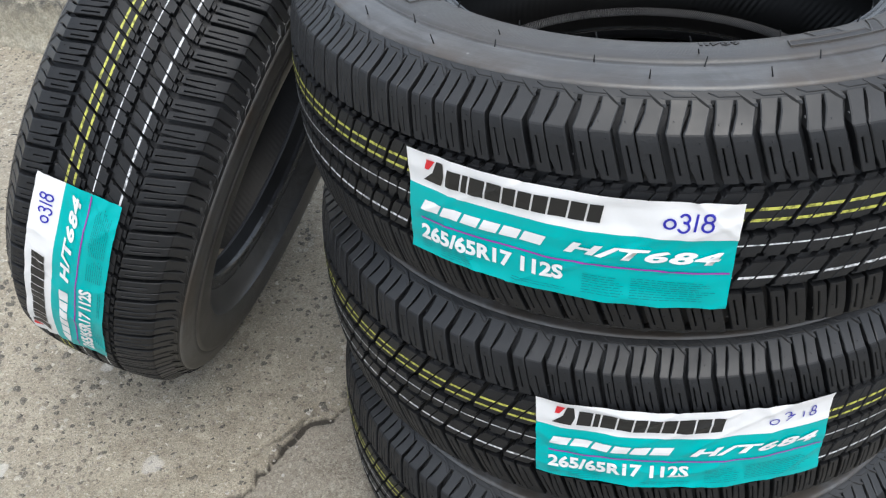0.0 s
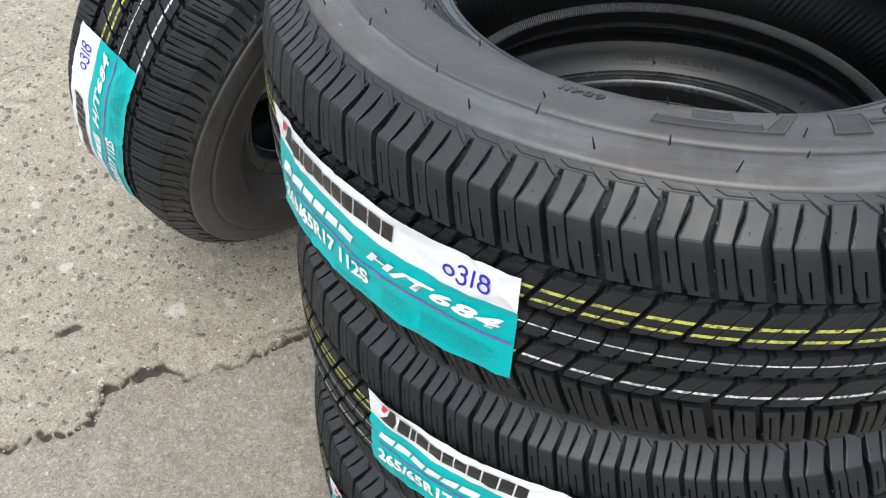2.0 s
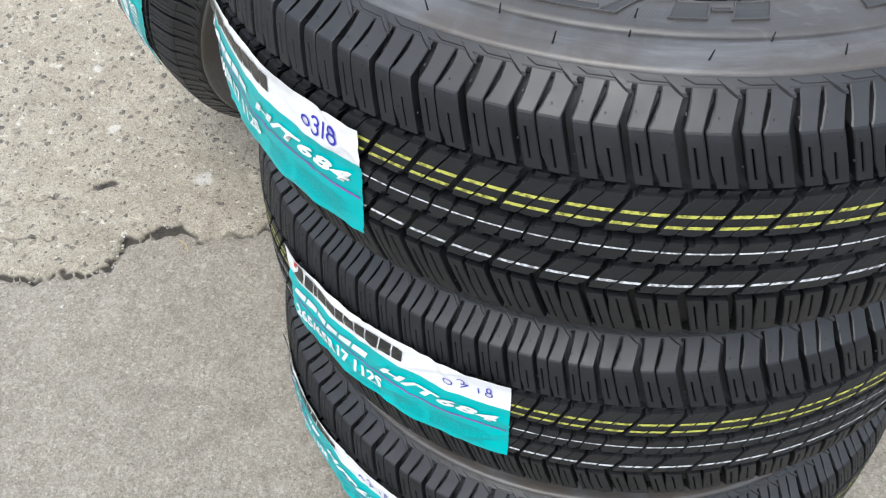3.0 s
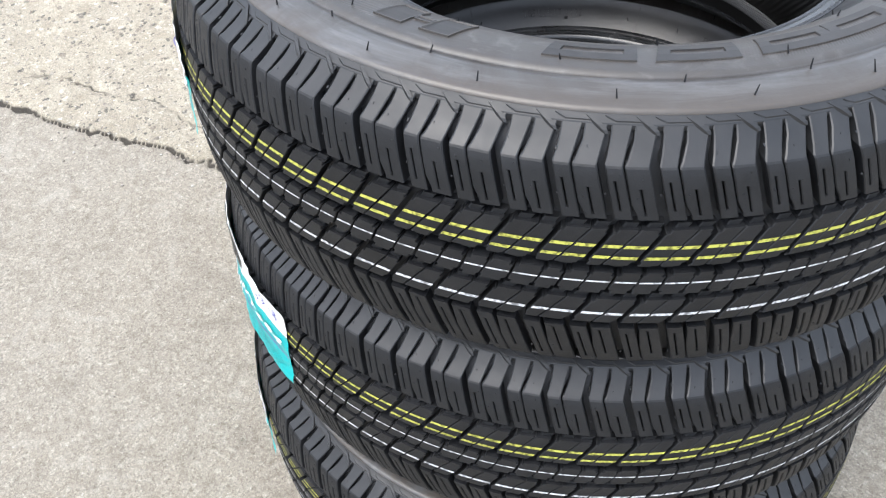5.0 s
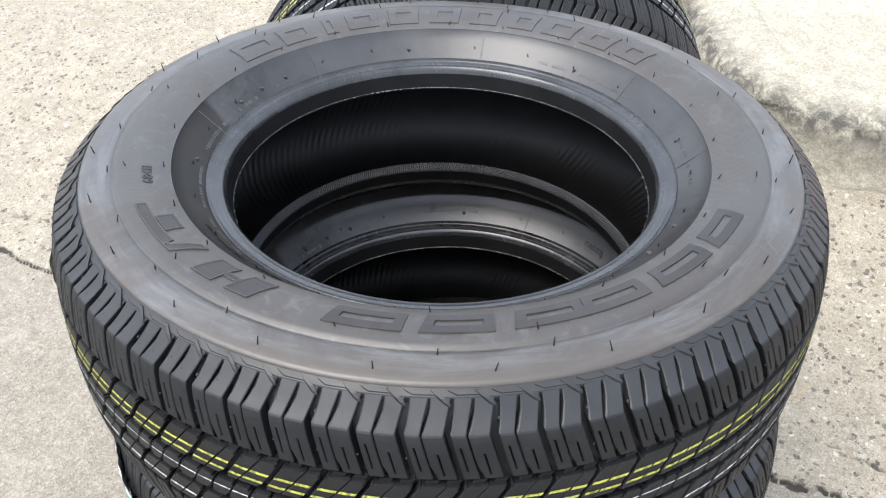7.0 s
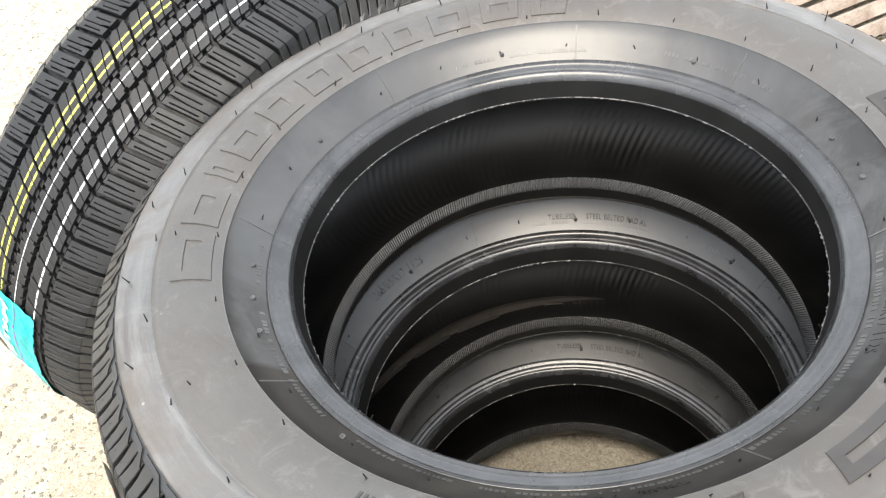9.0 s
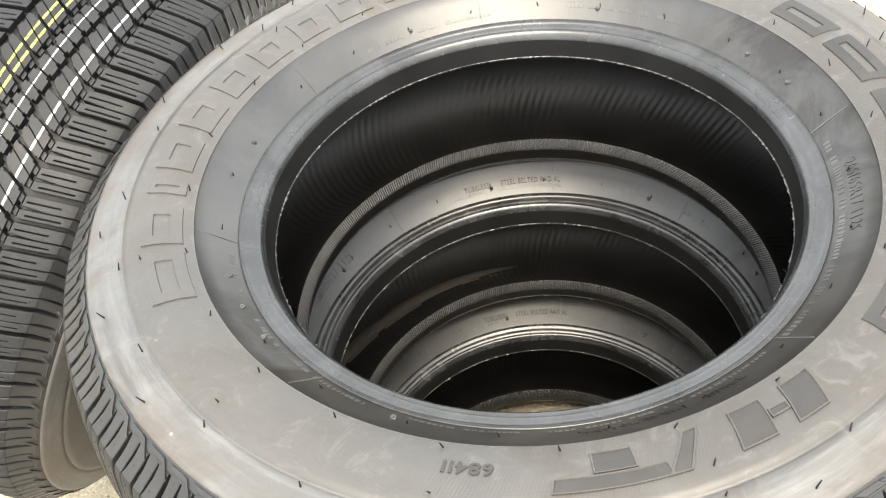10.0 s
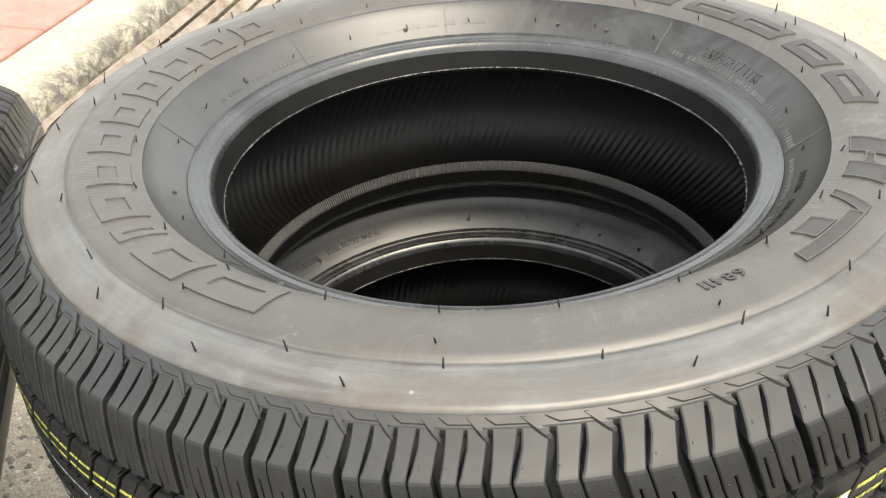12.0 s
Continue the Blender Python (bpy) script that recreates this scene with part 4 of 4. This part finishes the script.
def ground_mesh():
    def axis(lo, hi, step):
        inner = list(np.arange(lo, hi + 1e-6, step))
        out, d, x = [], step, hi
        while x < 900:
            d *= 1.45
            x += d
            out.append(x)
        low, d, x = [], step, lo
        while x > -900:
            d *= 1.45
            x -= d
            low.append(x)
        return np.array(low[::-1] + inner + out)
    xs, ys = axis(-1.75, 0.7, 0.006), axis(-1.0, 1.15, 0.006)
    gx, gy = np.meshgrid(xs, ys)
    wob = np.array([[noise.noise(Vector((a * 14, b * 14, 0))) for a in xs] for b in ys])
    wob2 = np.array([[noise.noise(Vector((a * 55, b * 55, 5))) for a in xs] for b in ys])
    wx, wy = gx + 0.020 * wob + 0.012 * wob2, gy + 0.020 * np.roll(wob, 7, 0) + 0.012 * np.roll(wob2, 3, 1)
    d, side = near_path(wx, wy, SEAM)
    sd = d * side
    up = smooth_step(sd / 0.007 + 0.4)
    far = np.clip((np.hypot(gx, gy) - 6) / 20, 0, 1)
    z = road_height(gx, gy) * (1 - far) + 0.006 * up + up * 0.0016 * wob2 
    vary = np.clip(0.75 + 0.9 * wob, 0.15, 1.2)
    dirt = np.exp(-((sd + 0.002) / 0.0046) ** 2) * np.clip(vary * 1.5, 0.3, 1.4)
    for c in CRACKS:
        dc, _ = near_path(wx, wy, c)
        dirt = np.maximum(dirt, 0.8 * np.exp(-(dc / 0.005) ** 2) * vary)
    z -= 0.006 * np.clip(dirt, 0, 1)
    spots = sum(np.exp(-(((gx - cx) ** 2 + (gy - cy) ** 2) / rr ** 2 + 0.9 * wob2) ** 2) for cx, cy, rr in ((-0.687, 0.016, 0.020), (-0.90, 0.03, 0.012), (-0.78, 0.21, 0.011), (-1.02, 0.12, 0.010)))
    z -= 0.006 * np.exp(-((gx * gx + gy * gy) / 0.2) ** 2) * up
    h, w = gx.shape
    me = bpy.data.meshes.new("ground")
    idx = np.arange(h * w).reshape(h, w)
    quads = np.stack([idx[:-1, :-1], idx[:-1, 1:], idx[1:, 1:], idx[1:, :-1]], -1).reshape(-1, 4)
    me.from_pydata(np.stack([gx, gy, z], -1).reshape(-1, 3).tolist(), [], quads.tolist())
    at = me.attributes.new("aggregate", "FLOAT", "POINT")
    at.data.foreach_set("value", up.ravel().astype(np.float32))
    at = me.attributes.new("spot", "FLOAT", "POINT")
    at.data.foreach_set("value", spots.ravel().astype(np.float32))
    at = me.attributes.new("dirt", "FLOAT", "POINT")
    at.data.foreach_set("value", dirt.ravel().astype(np.float32))
    me.polygons.foreach_set("use_smooth", [True] * len(me.polygons))
    me.materials.append(ROAD)
    return me


tagged(new("ground", ground_mesh()), "worn aggregate concrete road patched with smooth grey concrete", "ground", kind="structure")


# ---- kerb, pavement and ramp ----
def on_kerb(s, q, z):
    return (KD.x * s + KN.x * q, KD.y * s + KN.y * q, z)


CORNER = [(6.0, 1.10), (0.62, 1.10), (0.44, 1.085), (0.36, 1.10), (0.27, 1.15), (0.18, 1.22), (0.10, 1.38), (0.03, 1.55), (-0.03, 1.75), (-1.0, 5.2)]


def kerb_line():
    """Stations along the kerb's edge: place and inward direction in the kerb's own plane."""
    out = []
    for (s0, q0), (s1, q1) in zip(CORNER, CORNER[1:]):
        d = Vector((s1 - s0, q1 - q0))
        n = max(1, int(min(d.length / 0.011, 150)))
        for k in range(n):
            # finer towards the corner on the long stretches
            f = k / n
            f = 1 - (1 - f) ** 2.2 if s0 > 5 else (f ** 2.2 if s1 < -0.5 else f)
            out.append(Vector((s0, q0)) + d * f)
    out.append(Vector(CORNER[-1]))
    made = []
    for k, p in enumerate(out):
        d = (out[min(k + 6, len(out) - 1)] - out[max(k - 6, 0)]).normalized()
        made.append((p, Vector((d.y, -d.x))))
    return made


def kerb():
    s = Soup()
    prof = [(-0.034, -0.10), (-0.032, -0.046), (-0.024, -0.034), (-0.016, -0.026), (-0.012, 0.0), (-0.010, 0.024), (-0.008, 0.046), (-0.006, 0.066), (0.000, 0.080), (0.008, 0.091), (0.020, 0.099), (0.040, 0.104), (0.075, 0.107), (0.135, 0.108), (0.145, 0.100), (0.145, -0.05)]
    chipped = [0, 0.3, 0.3, 0.3, 0.15, 0.2, 0.5, 0.9, 1.0, 0.9, 0.7, 0.35, 0.1, 0, 0, 0]
    rows = []
    line = kerb_line()
    for p, inward in line:
        row = []
        st = p.x - p.y
        for k, (q, z) in enumerate(prof):
            n1 = noise.noise(Vector((st * 6, k * 0.25, 0.3)))
            n2 = noise.noise(Vector((st * 34, k * 0.8, 4.3)))
            n3 = noise.noise(Vector((st * 80, k * 1.7, 9.1)))
            w = 1.0 if 1 <= k <= 10 else 0.12
            rough_ = 0.5 + chipped[k]
            at = p + inward * (q + w * (0.010 * n1 + rough_ * (0.009 * n2 + 0.005 * n3)))
            row.append(on_kerb(at.x, at.y, 0.125 + z + w * (0.008 * n1 + rough_ * (0.007 * n2 + 0.004 * n3))))
        rows.append(row)
    s.grid(rows)
    ob = s.make("kerb", KERB, smooth=True)
    at = ob.data.attributes.new("chipped", "FLOAT", "POINT")
    at.data.foreach_set("value", np.array(chipped * len(line), dtype=np.float32))
    flip_out(ob.data)
    return tagged(ob, "worn concrete kerb with a broken chipped corner", "kerb", kind="structure")


def pavement():
    s = Soup()
    z0, z1 = 0.0, 0.226
    edge = [p + inward * 0.141 for p, inward in kerb_line()[::8]] + [Vector((-0.86, 5.2)), Vector((6.0, 5.2))]
    lo, hi = [on_kerb(p.x, p.y, z0) for p in edge], [on_kerb(p.x, p.y, z1) for p in edge]
    s.grid([lo, hi], close=True)
    s.face(hi)
    ob = tagged(s.make("pavement", KERB), "raised concrete pavement behind the kerb", "pavement", kind="structure")
    flip_out(ob.data)
    t = Soup()
    a, b = 0.148, 0.1445
    ring = [[(x * w, y * w, z) for x, y in ((-1, -1), (1, -1), (1, 1), (-1, 1))] for w, z in ((a, 0), (a, 0.007), (b, 0.010))]
    t.grid(ring, close=True)
    t.face(ring[-1])
    me = bpy.data.meshes.new("tile")
    me.from_pydata(t.v, [], t.f)
    me.materials.append(TILE)
    flip_out(me)
    turn = math.degrees(math.atan2(KD.y, KD.x))
    for i in range(9):
        for j in range(4):
            c = on_kerb(0.502 + 0.15 + 0.3 * i, KERB_Q + 0.162 + 0.15 + 0.3 * j, z1 - 0.001)
            place_mesh("tile", me, ob, m=pose(*c, 0, 0, turn))
    return ob


def angle_bar(length, leg):
    """An angle iron lying along x with its ridge up."""
    s = Soup()
    w, h, k = leg * 0.72, leg * 0.60, 0.0040
    prof = [(-w, -h), (-0.0025, 0.0), (0.0025, 0.0), (w, -h), (w - k, -h - 0.001), (0.0, -k), (-w + k, -h - 0.001)]
    rows = [[(x, y + 0.0015 * math.sin(x * 5.0), z + 0.0015 * math.sin(x * 7)) for y, z in prof] for x in np.linspace(0, length, 9)]
    s.grid(rows, close=True)
    s.face(rows[0][::-1])
    s.face(rows[-1])
    return s


def ramp():
    r = tagged(new("metal_ramp"), "rusty slatted iron ramp laid against the kerb", "ramp")
    turn = math.degrees(math.atan2(KD.y, KD.x))
    n, s0, length, pitch, drop = 11, 0.650, 1.3, 0.0405, 0.013
    q_top, z_top = 1.066, 0.193
    rng = random.Random(8)
    me = soup_mesh("slat", angle_bar(length, 0.029), RUST)
    for k in range(n):
        c = on_kerb(s0 + rng.uniform(-0.005, 0.005), q_top - pitch * k, z_top - drop * k)
        place_mesh("slat", me, r, m=pose(*c, 0, 0, turn + rng.uniform(-0.25, 0.25)))
    slope = drop / pitch
    q_end = q_top - pitch * (n - 0.4)
    under = z_top - 0.0185
    outline = [(q_top + 0.020, under - 0.002 + 0.02 * slope), (q_top + 0.020, under - 0.045), (q_top - 0.03, under - 0.055), (q_end + 0.05, 0.016), (q_end, 0.012), (q_end, under - (q_top - q_end) * slope)]
    for w in (0.0, 0.62, length - 0.012):
        ra = [on_kerb(s0 + 0.004 + w, q, z) for q, z in outline]
        rb = [on_kerb(s0 + 0.010 + w, q, z) for q, z in outline]
        sp = Soup()
        sp.grid([ra, rb], close=True)
        sp.face(ra[::-1])
        sp.face(rb)
        ob = sp.make("side_plate", RUST, r)
        flip_out(ob.data)
    return r


kerb()
pavement()
ramp()


# ---- loose bits on the road ----
def stubby(path, r, name, mat):
    s = Soup()
    rows = []
    for k, p in enumerate(path):
        w = r * (0.55 if k in (0, len(path) - 1) else 1.0)
        rows.append([(p[0] + w * math.cos(q * 1.0472), p[1], p[2] + w * math.sin(q * 1.0472)) for q in range(6)])
    s.grid(rows, close=True)
    s.face(rows[0][::-1])
    s.face(rows[-1])
    return soup_mesh(name, s, mat)


STRAW_M = Mat("dry_straw", (0.42, 0.32, 0.16), 0.7).m
for x, y, turn, ln in ((0.035, 0.515, 40, 0.085), (-0.02, 0.70, 15, 0.05), (-0.62, -0.115, 70, 0.03)):
    bend = [(0.004 * math.sin(t * 3), ln * (t - 0.5), 0.0) for t in np.linspace(0, 1, 8)]
    ob = place_mesh("straw", stubby(bend, 0.0011, "straw", STRAW_M), m=pose(x, y, float(road_height(np.array(x), np.array(y))) + 0.0068, 0, 0, turn))
    tagged(ob, "dry yellow straw lying on the concrete", "straw", "straws on the road")

grit = Soup()
rng = random.Random(21)
for k in range(260):
    (x0, y0), (x1, y1) = rng.choice(list(zip(SEAM[1:-2], SEAM[2:-1])))
    t = rng.random()
    off = rng.gauss(0.0, 0.035)
    x, y = x0 + (x1 - x0) * t + off * 0.6, y0 + (y1 - y0) * t - off
    r = rng.uniform(0.0012, 0.0036)
    base_z = float(road_height(np.array(x), np.array(y))) + (0.004 if off < 0 else 0.0)
    rows = []
    for h, w in ((-0.6, 0.7), (0.1, 1.0), (0.65, 0.65)):
        rows.append([(x + r * w * rng.uniform(0.8, 1.15) * math.cos(q * 1.2566), y + r * w * rng.uniform(0.8, 1.15) * math.sin(q * 1.2566), base_z + r * h) for q in range(5)])
    grit.grid(rows, close=True)
    grit.face(rows[-1])
GRIT = Mat("grit_stone", (0.3, 0.28, 0.25), 0.85)
GRIT.set("Base Color", GRIT.ramp(GRIT.node("ShaderNodeNewGeometry").outputs["Random Per Island"], (0.0, (0.10, 0.09, 0.08)), (0.5, (0.28, 0.25, 0.21)), (1.0, (0.55, 0.52, 0.47))))
ob = place_mesh("gravel", soup_mesh("gravel", grit, GRIT.m))
tagged(ob, "loose grit scattered along the cracked slab edge", "gravel", kind="stuff")
